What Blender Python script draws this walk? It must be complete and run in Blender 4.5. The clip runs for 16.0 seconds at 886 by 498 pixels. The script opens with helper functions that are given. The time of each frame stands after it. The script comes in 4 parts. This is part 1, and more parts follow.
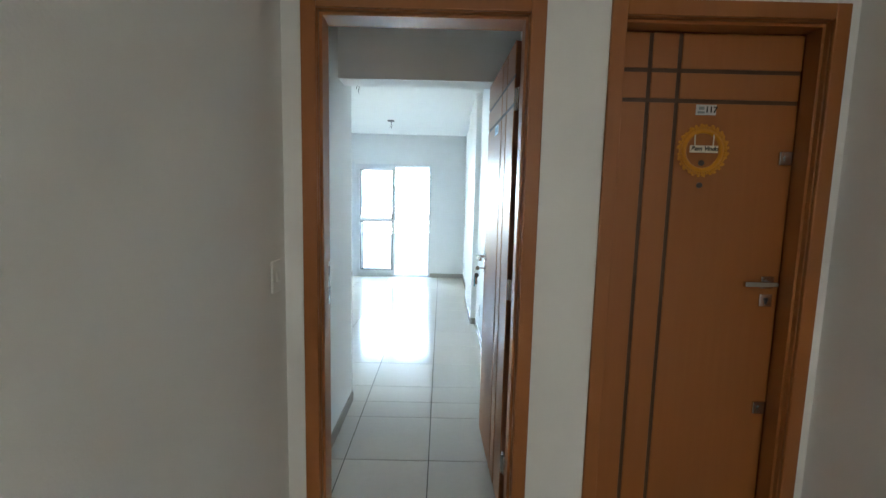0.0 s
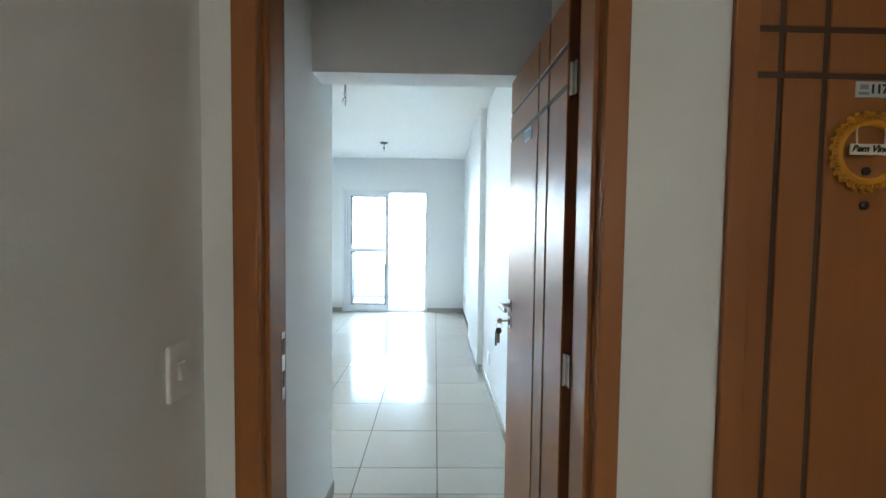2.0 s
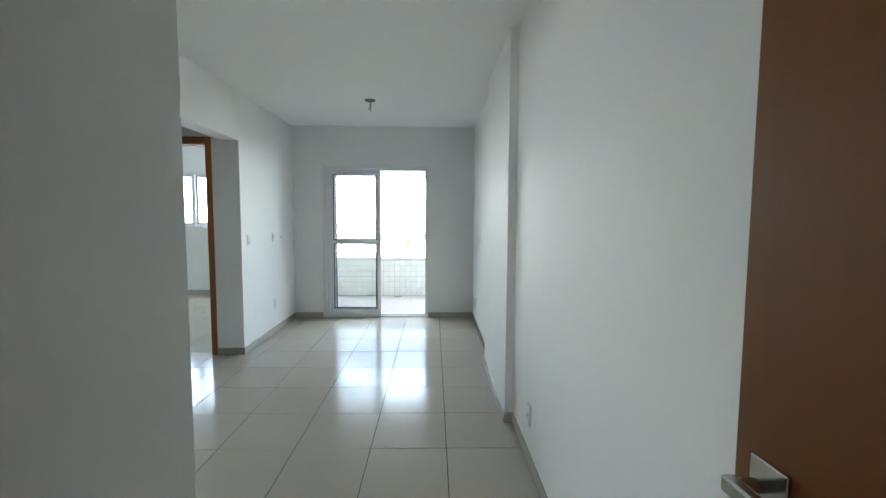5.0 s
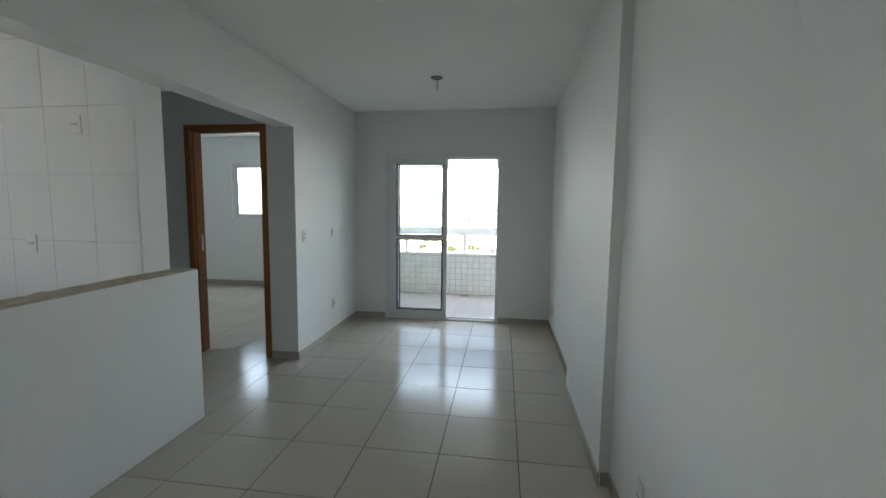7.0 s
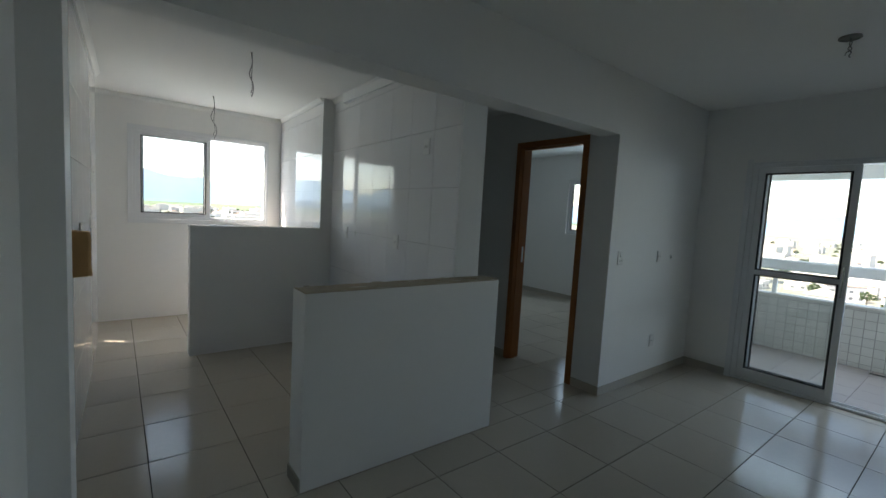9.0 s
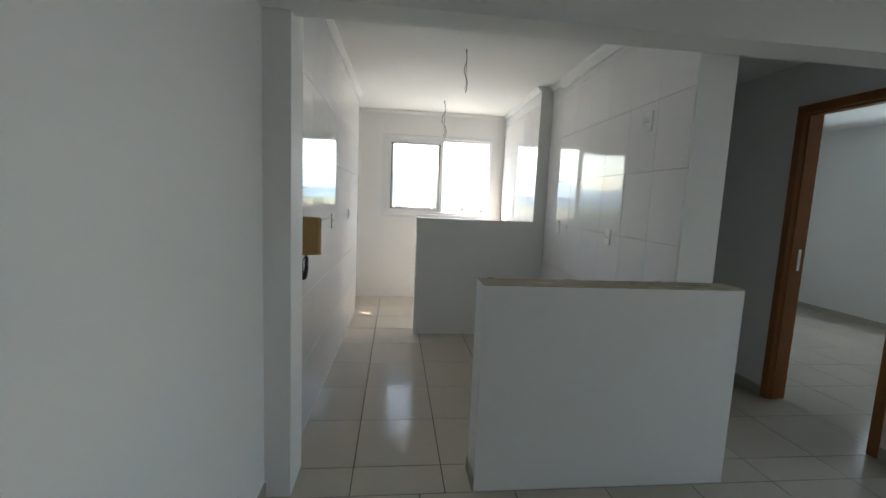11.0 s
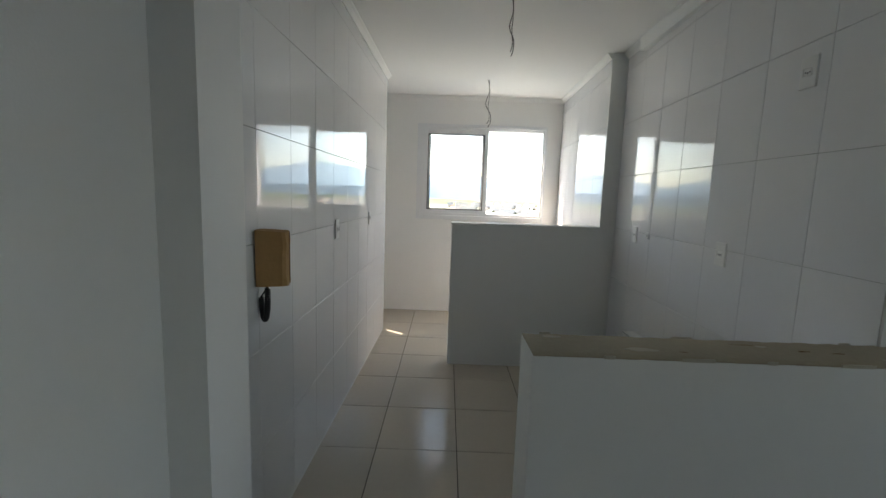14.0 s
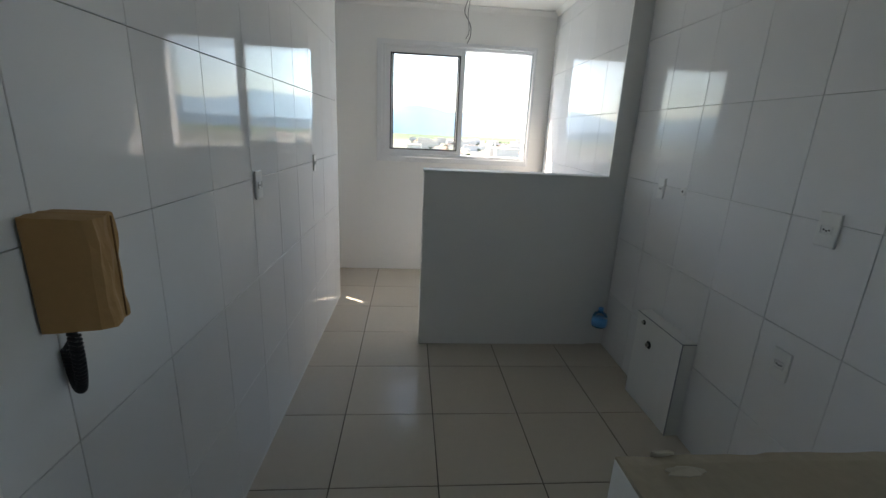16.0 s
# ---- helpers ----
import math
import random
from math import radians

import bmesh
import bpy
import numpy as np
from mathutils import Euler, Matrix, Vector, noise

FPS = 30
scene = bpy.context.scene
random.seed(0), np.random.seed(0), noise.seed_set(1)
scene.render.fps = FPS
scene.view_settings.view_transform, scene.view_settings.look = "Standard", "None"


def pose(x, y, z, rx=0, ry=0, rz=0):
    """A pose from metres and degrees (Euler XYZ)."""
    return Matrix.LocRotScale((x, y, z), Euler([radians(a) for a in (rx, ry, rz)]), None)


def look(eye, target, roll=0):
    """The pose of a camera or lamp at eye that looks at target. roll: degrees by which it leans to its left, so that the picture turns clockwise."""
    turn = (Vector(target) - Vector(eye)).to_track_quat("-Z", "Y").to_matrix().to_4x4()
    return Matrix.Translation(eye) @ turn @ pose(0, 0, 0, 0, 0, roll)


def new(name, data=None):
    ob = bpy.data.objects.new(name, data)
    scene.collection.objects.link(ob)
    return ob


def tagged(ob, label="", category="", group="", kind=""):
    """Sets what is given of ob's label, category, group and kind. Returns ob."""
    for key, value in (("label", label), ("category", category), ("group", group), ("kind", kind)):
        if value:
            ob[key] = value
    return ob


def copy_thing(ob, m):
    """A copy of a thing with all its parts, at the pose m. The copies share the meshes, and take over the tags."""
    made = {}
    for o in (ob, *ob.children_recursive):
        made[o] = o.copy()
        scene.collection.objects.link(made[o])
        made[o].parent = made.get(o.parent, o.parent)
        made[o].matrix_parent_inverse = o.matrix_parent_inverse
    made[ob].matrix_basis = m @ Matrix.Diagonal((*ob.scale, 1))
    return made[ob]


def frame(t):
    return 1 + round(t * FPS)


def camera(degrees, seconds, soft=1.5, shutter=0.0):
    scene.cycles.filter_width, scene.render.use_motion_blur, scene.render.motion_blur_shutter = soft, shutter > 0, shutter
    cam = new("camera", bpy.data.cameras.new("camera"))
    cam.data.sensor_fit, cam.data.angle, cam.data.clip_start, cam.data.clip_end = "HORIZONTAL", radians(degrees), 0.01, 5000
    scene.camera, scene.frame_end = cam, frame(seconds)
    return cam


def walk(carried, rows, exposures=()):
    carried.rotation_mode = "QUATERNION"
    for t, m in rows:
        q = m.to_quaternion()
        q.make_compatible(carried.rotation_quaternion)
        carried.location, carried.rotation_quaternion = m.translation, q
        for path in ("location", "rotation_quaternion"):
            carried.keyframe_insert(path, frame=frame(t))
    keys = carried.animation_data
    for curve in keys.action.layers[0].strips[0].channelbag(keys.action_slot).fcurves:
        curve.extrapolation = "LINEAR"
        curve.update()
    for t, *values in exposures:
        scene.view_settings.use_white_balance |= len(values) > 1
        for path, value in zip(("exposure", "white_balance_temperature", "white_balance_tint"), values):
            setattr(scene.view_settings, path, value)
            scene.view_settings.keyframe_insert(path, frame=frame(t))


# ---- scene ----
cam = camera(92.5, 16.0)

PATH = [
    (0, (0.262, 0.763, 1.421), (0.273, 2.751, 1.202), 1.3),
    (0.5, (0.254, 0.857, 1.435), (0.253, 2.851, 1.282), 1.1),
    (1, (0.204, 1.073, 1.44), (0.245, 3.069, 1.324), 1.0),
    (1.5, (0.191, 1.212, 1.45), (0.232, 3.209, 1.348), 0.9),
    (2, (0.193, 1.407, 1.438), (0.231, 3.404, 1.346), 0.7),
    (2.5, (0.213, 1.640, 1.422), (0.243, 3.637, 1.303), 1.1),
    (3, (0.167, 1.912, 1.413), (0.18, 3.908, 1.287), 1.0),
    (3.5, (0.133, 2.149, 1.438), (0.167, 4.144, 1.295), 0.4),
    (4, (0.137, 2.375, 1.414), (0.18, 4.369, 1.267), 0.4),
    (6.3, (0.131, 3.263, 1.423), (0.17, 5.254, 1.239), -0.0),
    (6.5, (0.117, 3.313, 1.445), (0.1, 5.304, 1.252), 0.1),
    (7, (0.096, 3.423, 1.466), (-0.18, 5.394, 1.265), 0.7),
    (7.5, (0.11, 3.589, 1.444), (-0.556, 5.463, 1.241), 1.2),
    (8, (0.091, 3.694, 1.454), (-0.857, 5.444, 1.254), 2.2),
    (8.5, (0.079, 3.786, 1.455), (-1.155, 5.35, 1.286), 2.4),
    (9, (0.108, 3.91, 1.461), (-1.467, 5.13, 1.29), 3.2),
    (9.5, (0.104, 3.99, 1.444), (-1.667, 4.9, 1.254), 2.8),
    (10, (0.029, 4.05, 1.433), (-1.853, 4.696, 1.231), 2.4),
    (10.2, (0.012, 4.087, 1.43), (-1.902, 4.624, 1.212), 2.6),
    (12.3, (-0.085, 4.346, 1.404), (-2.068, 4.365, 1.145), 1.2),
    (12.5, (-0.203, 4.354, 1.426), (-2.183, 4.358, 1.148), 1.1),
    (13, (-0.405, 4.34, 1.429), (-2.387, 4.342, 1.155), 1.2),
    (13.5, (-0.621, 4.352, 1.433), (-2.604, 4.352, 1.177), 1.2),
    (14, (-0.831, 4.398, 1.438), (-2.815, 4.384, 1.186), 2.0),
    (14.5, (-0.995, 4.394, 1.432), (-2.978, 4.398, 1.168), 2.3),
    (15, (-1.235, 4.349, 1.453), (-3.219, 4.404, 1.205), 2.7),
    (15.5, (-1.409, 4.328, 1.462), (-3.371, 4.454, 1.095), 2.7),
    (16, (-1.609, 4.343, 1.455), (-3.529, 4.511, 0.922), 2.7),
]

EXPOSURES = [(0.0, 6.79, 6380, 8), (1.8, 6.77, 6400, 8), (2.5, 6.57, 6560, 9), (3.5, 6.44, 7020, 11), (4.2, 6.10, 7250, 12), (6.3, 4.64, 7720, 15), (7.0, 4.60, 7720, 15), (8.0, 3.72, 7700, 14), (9.0, 3.36, 7250, 12),
             (9.5, 3.89, 7500, 14), (10.0, 4.21, 7700, 16), (12.5, 4.13, 7800, 16), (13.0, 4.17, 7800, 16), (13.5, 4.02, 7750, 16), (14.0, 3.70, 7700, 15), (15.0, 3.60, 7500, 15), (16.0, 3.46, 7250, 14)]
# strength of the unseen lamp added to light the corridor
CORRIDOR_FILL = 1.65
SKY_LAMPS = (3.4, 0.62, 1.4)

walk(cam, [(t, look(eye, target, roll)) for t, eye, target, roll in PATH], EXPOSURES)

# ---------------------------------------------------------------- world and sun
SUN_TRAVEL = Vector((0.36, 0.52, -0.78)).normalized()
world = bpy.data.worlds.new("sky")
scene.world = world
world.use_nodes = True
wn, wl = world.node_tree.nodes, world.node_tree.links
sky = wn.new("ShaderNodeTexSky")
sky.sky_type = "NISHITA"
sky.sun_disc = False
sky.sun_elevation = math.asin(-SUN_TRAVEL.z)
sky.sun_rotation = math.atan2(-SUN_TRAVEL.x, -SUN_TRAVEL.y)
sky.air_density, sky.dust_density, sky.ozone_density = 1.0, 1.2, 1.0
wl.new(sky.outputs[0], wn["Background"].inputs[0])
wn["Background"].inputs[1].default_value = 0.075
sun = new("sun", bpy.data.lights.new("sun", "SUN"))
sun.data.energy, sun.data.angle, sun.data.color = 2.0, radians(0.5), (1.0, 0.95, 0.87)
sun.rotation_euler = SUN_TRAVEL.to_track_quat("-Z", "Y").to_euler()


def sky_lamp(name, at, turn, w, h, watts):
    """Stands in a window's opening, above the horizon, for the light of the sky beyond it; looks along -z of its own frame."""
    lamp_ = new(name, bpy.data.lights.new(name, "AREA"))
    lamp_.data.shape, lamp_.data.size, lamp_.data.size_y, lamp_.data.energy = "RECTANGLE", w, h, watts
    lamp_.data.color = (0.55, 0.78, 1.0)
    lamp_.matrix_basis = pose(*at, 90, 0, turn)
    return lamp_


sky_lamp("sky_light_balcony", (0.055, 10.72, 1.81), 180, 3.6, 0.56, SKY_LAMPS[0])
sky_lamp("sky_light_laundry", (-6.19, 4.80, 1.83), -90, 1.36, 0.62, SKY_LAMPS[1])
sky_lamp("sky_light_bedroom", (-4.16, 10.68, 1.85), 180, 1.15, 0.66, SKY_LAMPS[2])


# ---------------------------------------------------------------- materials
def material(name, color, rough=0.5, metal=0.0, vary=0.06, scale=6.0, bump=0.0, bump_scale=80.0,
             per_object=0.0, spec=0.5, coat=0.0, fine=0.03, trans=0.0, stretch=(1, 1, 1), ior=1.45):
    """Principled surface whose colour drifts at a large and a fine scale, with fine relief."""
    m = bpy.data.materials.new(name)
    m.use_nodes = True
    nt = m.node_tree
    n, l = nt.nodes, nt.links
    b = n["Principled BSDF"]
    b.inputs["Metallic"].default_value = metal
    b.inputs["Specular IOR Level"].default_value = spec
    b.inputs["Coat Weight"].default_value = coat
    b.inputs["Coat Roughness"].default_value = 0.08
    b.inputs["Transmission Weight"].default_value = trans
    b.inputs["IOR"].default_value = ior
    mp = n.new("ShaderNodeMapping")
    mp.inputs["Scale"].default_value = stretch
    geo = n.new("ShaderNodeNewGeometry")
    l.new(geo.outputs["Position"], mp.inputs[0])
    big = n.new("ShaderNodeTexNoise")
    big.inputs["Scale"].default_value = scale * 0.25
    big.inputs["Detail"].default_value = 4
    small = n.new("ShaderNodeTexNoise")
    small.inputs["Scale"].default_value = scale * 6
    small.inputs["Detail"].default_value = 5
    l.new(mp.outputs[0], big.inputs["Vector"])
    l.new(mp.outputs[0], small.inputs["Vector"])

    def scaled(src, gain):
        a = n.new("ShaderNodeMath")
        a.operation = "MULTIPLY_ADD"
        a.inputs[1].default_value, a.inputs[2].default_value = gain * 2, -gain
        l.new(src, a.inputs[0])
        return a.outputs[0]

    def plus(p, q):
        a = n.new("ShaderNodeMath")
        a.operation = "ADD"
        l.new(p, a.inputs[0])
        l.new(q, a.inputs[1])
        return a.outputs[0]
    total = plus(scaled(big.outputs[0], vary), scaled(small.outputs[0], fine))
    if per_object:
        info = n.new("ShaderNodeObjectInfo")
        total = plus(total, scaled(info.outputs["Random"], per_object))
    one = n.new("ShaderNodeMath")
    one.operation = "ADD"
    one.inputs[1].default_value = 1.0
    l.new(total, one.inputs[0])
    vm = n.new("ShaderNodeVectorMath")
    vm.operation = "SCALE"
    vm.inputs[0].default_value = color
    l.new(one.outputs[0], vm.inputs["Scale"])
    l.new(vm.outputs[0], b.inputs["Base Color"])
    rr = n.new("ShaderNodeMath")
    rr.operation = "MULTIPLY_ADD"
    rr.inputs[1].default_value, rr.inputs[2].default_value = rough * 0.5, rough * 0.75
    l.new(big.outputs[0], rr.inputs[0])
    l.new(rr.outputs[0], b.inputs["Roughness"])
    if bump:
        bn = n.new("ShaderNodeTexNoise")
        bn.inputs["Scale"].default_value = bump_scale
        bn.inputs["Detail"].default_value = 3
        l.new(mp.outputs[0], bn.inputs["Vector"])
        bp = n.new("ShaderNodeBump")
        bp.inputs["Strength"].default_value = bump
        bp.inputs["Distance"].default_value = 0.004
        l.new(bn.outputs[0], bp.inputs["Height"])
        l.new(bp.outputs[0], b.inputs["Normal"])
    return m


def wood_material(name, dark, light, rough=0.28):
    """Lacquered wood veneer with an upright grain."""
    m = bpy.data.materials.new(name)
    m.use_nodes = True
    n, l = m.node_tree.nodes, m.node_tree.links
    b = n["Principled BSDF"]
    geo = n.new("ShaderNodeNewGeometry")
    mp = n.new("ShaderNodeMapping")
    mp.inputs["Scale"].default_value = (26, 26, 1.3)
    l.new(geo.outputs["Position"], mp.inputs[0])
    grain = n.new("ShaderNodeTexNoise")
    grain.inputs["Scale"].default_value, grain.inputs["Detail"].default_value = 2.0, 7
    l.new(mp.outputs[0], grain.inputs["Vector"])
    big = n.new("ShaderNodeTexNoise")
    big.inputs["Scale"].default_value = 1.7
    l.new(geo.outputs["Position"], big.inputs["Vector"])
    mix = n.new("ShaderNodeMath")
    mix.operation = "MULTIPLY_ADD"
    mix.inputs[1].default_value = 0.35
    l.new(big.outputs[0], mix.inputs[0])
    half = n.new("ShaderNodeMath")
    half.operation = "MULTIPLY"
    half.inputs[1].default_value = 0.65
    l.new(grain.outputs[0], half.inputs[0])
    l.new(half.outputs[0], mix.inputs[2])
    ramp = n.new("ShaderNodeValToRGB")
    ramp.color_ramp.elements[0].position, ramp.color_ramp.elements[1].position = 0.32, 0.68
    ramp.color_ramp.elements[0].color, ramp.color_ramp.elements[1].color = (*dark, 1), (*light, 1)
    l.new(mix.outputs[0], ramp.inputs[0])
    l.new(ramp.outputs[0], b.inputs["Base Color"])
    b.inputs["Roughness"].default_value = rough
    bp = n.new("ShaderNodeBump")
    bp.inputs["Strength"].default_value, bp.inputs["Distance"].default_value = 0.005, 0.001
    l.new(grain.outputs[0], bp.inputs["Height"])
    l.new(bp.outputs[0], b.inputs["Normal"])
    return m


M_WALL = material("wall_paint", (0.88, 0.875, 0.855), 0.6, vary=0.03, scale=3, bump=0.12, bump_scale=160, fine=0.01, spec=0.12)
M_CORR = material("corridor_paint", (0.78, 0.775, 0.75), 0.6, vary=0.04, scale=3, bump=0.15, bump_scale=140, fine=0.012, spec=0.3)
M_CEIL = material("ceiling_paint", (0.90, 0.90, 0.88), 0.8, vary=0.02, scale=2, bump=0.06, bump_scale=120, fine=0.01, spec=0.1)
M_FTILE = material("floor_porcelain", (0.54, 0.485, 0.41), 0.15, vary=0.06, scale=5, per_object=0.035, bump=0.03, bump_scale=10, fine=0.035, spec=0.10)
M_GROUT = material("floor_grout", (0.075, 0.068, 0.06), 0.9, vary=0.2, scale=8, bump=0.3, spec=0.03)
M_WTILE = material("glazed_white_tile", (0.80, 0.80, 0.80), 0.035, vary=0.02, scale=2, per_object=0.015, bump=0.035, bump_scale=4, fine=0.008, spec=0.24)
M_WGROUT = material("tile_grout", (0.66, 0.65, 0.63), 0.8, vary=0.35, scale=8)
M_PGROUT = material("parapet_grout", (0.27, 0.26, 0.24), 0.85, vary=0.2, scale=8)
M_BASE = material("baseboard_tile", (0.47, 0.43, 0.37), 0.22, vary=0.06, scale=5, per_object=0.03)
M_WOOD = wood_material("orange_brown_veneer", (0.312, 0.108, 0.025), (0.338, 0.120, 0.029), 0.42)
M_WOODD = wood_material("dark_brown_veneer_edge", (0.16, 0.055, 0.02), (0.22, 0.075, 0.027))
M_GROOVE = material("door_groove", (0.085, 0.043, 0.022), 0.55, vary=0.1, bump=0.05)
M_ALU = material("white_aluminium", (0.80, 0.81, 0.82), 0.45, vary=0.02, fine=0.01, spec=0.2)
M_GASKET = material("black_gasket", (0.02, 0.02, 0.022), 0.6)
M_CHROME = material("brushed_steel", (0.62, 0.61, 0.58), 0.22, metal=1.0, vary=0.05, fine=0.03)
M_DARKMET = material("dark_metal", (0.10, 0.09, 0.085), 0.4, metal=0.8)
M_PLASTIC = material("white_plastic", (0.80, 0.80, 0.78), 0.3, vary=0.01, fine=0.01)
M_SOCKET = material("socket_dark", (0.05, 0.05, 0.05), 0.5)
M_CARD = material("brown_cardboard", (0.42, 0.245, 0.10), 0.75, vary=0.12, scale=12, bump=0.35, bump_scale=60, fine=0.05)
M_CARDD = material("cardboard_core", (0.22, 0.12, 0.05), 0.85, vary=0.15, scale=20, bump=0.4)
M_CORD = material("black_rubber", (0.018, 0.018, 0.02), 0.45)
M_WIRE = material("grey_wire", (0.12, 0.12, 0.12), 0.5)
M_ROSE = material("ceiling_rose_grey", (0.16, 0.155, 0.15), 0.55, vary=0.1)
M_MORTAR = material("rough_mortar", (0.42, 0.355, 0.265), 0.9, vary=0.22, scale=10, bump=0.35, bump_scale=45, fine=0.10)
M_SMEAR = material("dried_plaster", (0.56, 0.51, 0.42), 0.9, vary=0.15, scale=20, bump=0.3)
M_GOLD = material("gilded_resin", (0.60, 0.25, 0.012), 0.4, vary=0.12, scale=30, bump=0.2)
M_CREAM = material("cream_board", (0.70, 0.66, 0.55), 0.5)
M_BLACK = material("black_paint", (0.015, 0.013, 0.012), 0.5)
M_LABEL = material("silver_label", (0.55, 0.57, 0.58), 0.35, metal=0.2)
M_GREYPRINT = material("grey_print", (0.25, 0.28, 0.30), 0.5)
M_KEYTAG = material("teal_key_tag", (0.03, 0.30, 0.36), 0.4)
M_BLUE = material("blue_bottle_label", (0.16, 0.50, 0.85), 0.35)
M_PARAPET = material("parapet_tile", (0.58, 0.57, 0.54), 0.25, vary=0.05, per_object=0.05)
M_BALFLOOR = material("balcony_floor_tile", (0.33, 0.295, 0.285), 0.45, vary=0.10, scale=6, per_object=0.03, bump=0.1, spec=0.3)
M_PLASTER = material("outside_plaster", (0.62, 0.60, 0.56), 0.8, vary=0.06, bump=0.25)
M_FILL = bpy.data.materials.new("lamp_glow")
M_FILL.use_nodes = True
M_FILL.node_tree.nodes["Principled BSDF"].inputs["Emission Color"].default_value = (1.0, 0.99, 0.95, 1)
M_FILL.node_tree.nodes["Principled BSDF"].inputs["Emission Strength"].default_value = CORRIDOR_FILL


def glass_material(name, tint=(1, 1, 1)):
    m = bpy.data.materials.new(name)
    m.use_nodes = True
    n, l = m.node_tree.nodes, m.node_tree.links
    n.remove(n["Principled BSDF"])
    tr = n.new("ShaderNodeBsdfTransparent")
    tr.inputs[0].default_value = (*tint, 1)
    gl = n.new("ShaderNodeBsdfGlossy")
    gl.inputs["Roughness"].default_value = 0.0
    fr = n.new("ShaderNodeFresnel")
    fr.inputs[0].default_value = 1.45
    mx = n.new("ShaderNodeMixShader")
    l.new(fr.outputs[0], mx.inputs[0])
    l.new(tr.outputs[0], mx.inputs[1])
    l.new(gl.outputs[0], mx.inputs[2])
    l.new(mx.outputs[0], n["Material Output"].inputs[0])
    return m


M_GLASS = glass_material("window_glass", (0.975, 0.985, 0.98))
M_PET = glass_material("clear_blue_plastic", (0.80, 0.90, 0.96))


# ---------------------------------------------------------------- mesh helpers
def box_bm(x0, y0, z0, x1, y1, z1, bevel=0.0, seg=1, bm=None):
    """A box between two corners, with softened edges, added to bm."""
    own = bmesh.new()
    bmesh.ops.create_cube(own, size=1.0)
    for v in own.verts:
        v.co = Vector(((x0 + x1) / 2 + v.co.x * (x1 - x0), (y0 + y1) / 2 + v.co.y * (y1 - y0), (z0 + z1) / 2 + v.co.z * (z1 - z0)))
    if bevel:
        bmesh.ops.bevel(own, geom=own.edges[:], offset=bevel, segments=seg, affect="EDGES", profile=0.5)
    if bm is None:
        return own
    me = bpy.data.meshes.new("tmp")
    own.to_mesh(me)
    own.free()
    bm.from_mesh(me)
    bpy.data.meshes.remove(me)
    return bm


def cyl_bm(p, q, r0, r1=None, seg=16, bm=None):
    """A capped cylinder or cone from p to q."""
    p, q = Vector(p), Vector(q)
    own = bmesh.new()
    d = q - p
    m = Matrix.Translation((p + q) / 2) @ d.to_track_quat("Z", "Y").to_matrix().to_4x4()
    bmesh.ops.create_cone(own, cap_ends=True, segments=seg, radius1=r0, radius2=r0 if r1 is None else r1, depth=d.length, matrix=m)
    if bm is None:
        return own
    me = bpy.data.meshes.new("tmp")
    own.to_mesh(me)
    own.free()
    bm.from_mesh(me)
    bpy.data.meshes.remove(me)
    return bm


def lathe_bm(profile, origin=(0, 0, 0), axis=(0, 0, 1), seg=24):
    """A turned shape from (radius, height) pairs round an axis."""
    bm = bmesh.new()
    turn = Vector(axis).to_track_quat("Z", "Y").to_matrix().to_4x4()
    m = Matrix.Translation(origin) @ turn
    rings = []
    for r, h in profile:
        rings.append([bm.verts.new(m @ Vector((r * math.cos(a), r * math.sin(a), h))) for a in (2 * math.pi * i / seg for i in range(seg))])
    for a, b in zip(rings, rings[1:]):
        for i in range(seg):
            bm.faces.new((a[i], a[(i + 1) % seg], b[(i + 1) % seg], b[i]))
    bm.faces.new(rings[0][::-1])
    bm.faces.new(rings[-1])
    return bm


def tube_bm(points, r, seg=8, bm=None):
    """A tube that follows a line of points."""
    bm = bm or bmesh.new()
    pts = [Vector(p) for p in points]
    rings = []
    side = Vector((0.31, 0.77, 0.55))
    for i, p in enumerate(pts):
        d = (pts[min(i + 1, len(pts) - 1)] - pts[max(i - 1, 0)]).normalized()
        u = d.cross(side).normalized()
        w = d.cross(u)
        rings.append([bm.verts.new(p + r * (math.cos(a) * u + math.sin(a) * w)) for a in (2 * math.pi * k / seg for k in range(seg))])
    for a, b in zip(rings, rings[1:]):
        for k in range(seg):
            bm.faces.new((a[k], a[(k + 1) % seg], b[(k + 1) % seg], b[k]))
    bm.faces.new(rings[0][::-1])
    bm.faces.new(rings[-1])
    return bm


def spline(points, steps=10):
    """Points along a smooth curve through the given ones."""
    p = [Vector(q) for q in points]
    p = [p[0] * 2 - p[1], *p, p[-1] * 2 - p[-2]]
    out = []
    for i in range(1, len(p) - 2):
        for s in range(steps):
            t = s / steps
            out.append(0.5 * (2 * p[i] + (p[i + 1] - p[i - 1]) * t + (2 * p[i - 1] - 5 * p[i] + 4 * p[i + 1] - p[i + 2]) * t * t
                              + (3 * p[i] - p[i - 1] - 3 * p[i + 1] + p[i + 2]) * t ** 3))
    return out + [p[-2]]


def mesh_of(name, bm, mat, smooth=False):
    bmesh.ops.recalc_face_normals(bm, faces=bm.faces[:])
    me = bpy.data.meshes.new(name)
    bm.to_mesh(me)
    bm.free()
    if smooth:
        for p in me.polygons:
            p.use_smooth = True
    me.materials.append(mat)
    return me


def part(name, bm, mat, parent=None, label="", smooth=False):
    """One mesh object, under a thing or a part of it."""
    ob = new(name, mesh_of(name, bm, mat, smooth))
    if parent is not None:
        ob.parent = parent
    if label:
        ob["label"] = label
    return ob


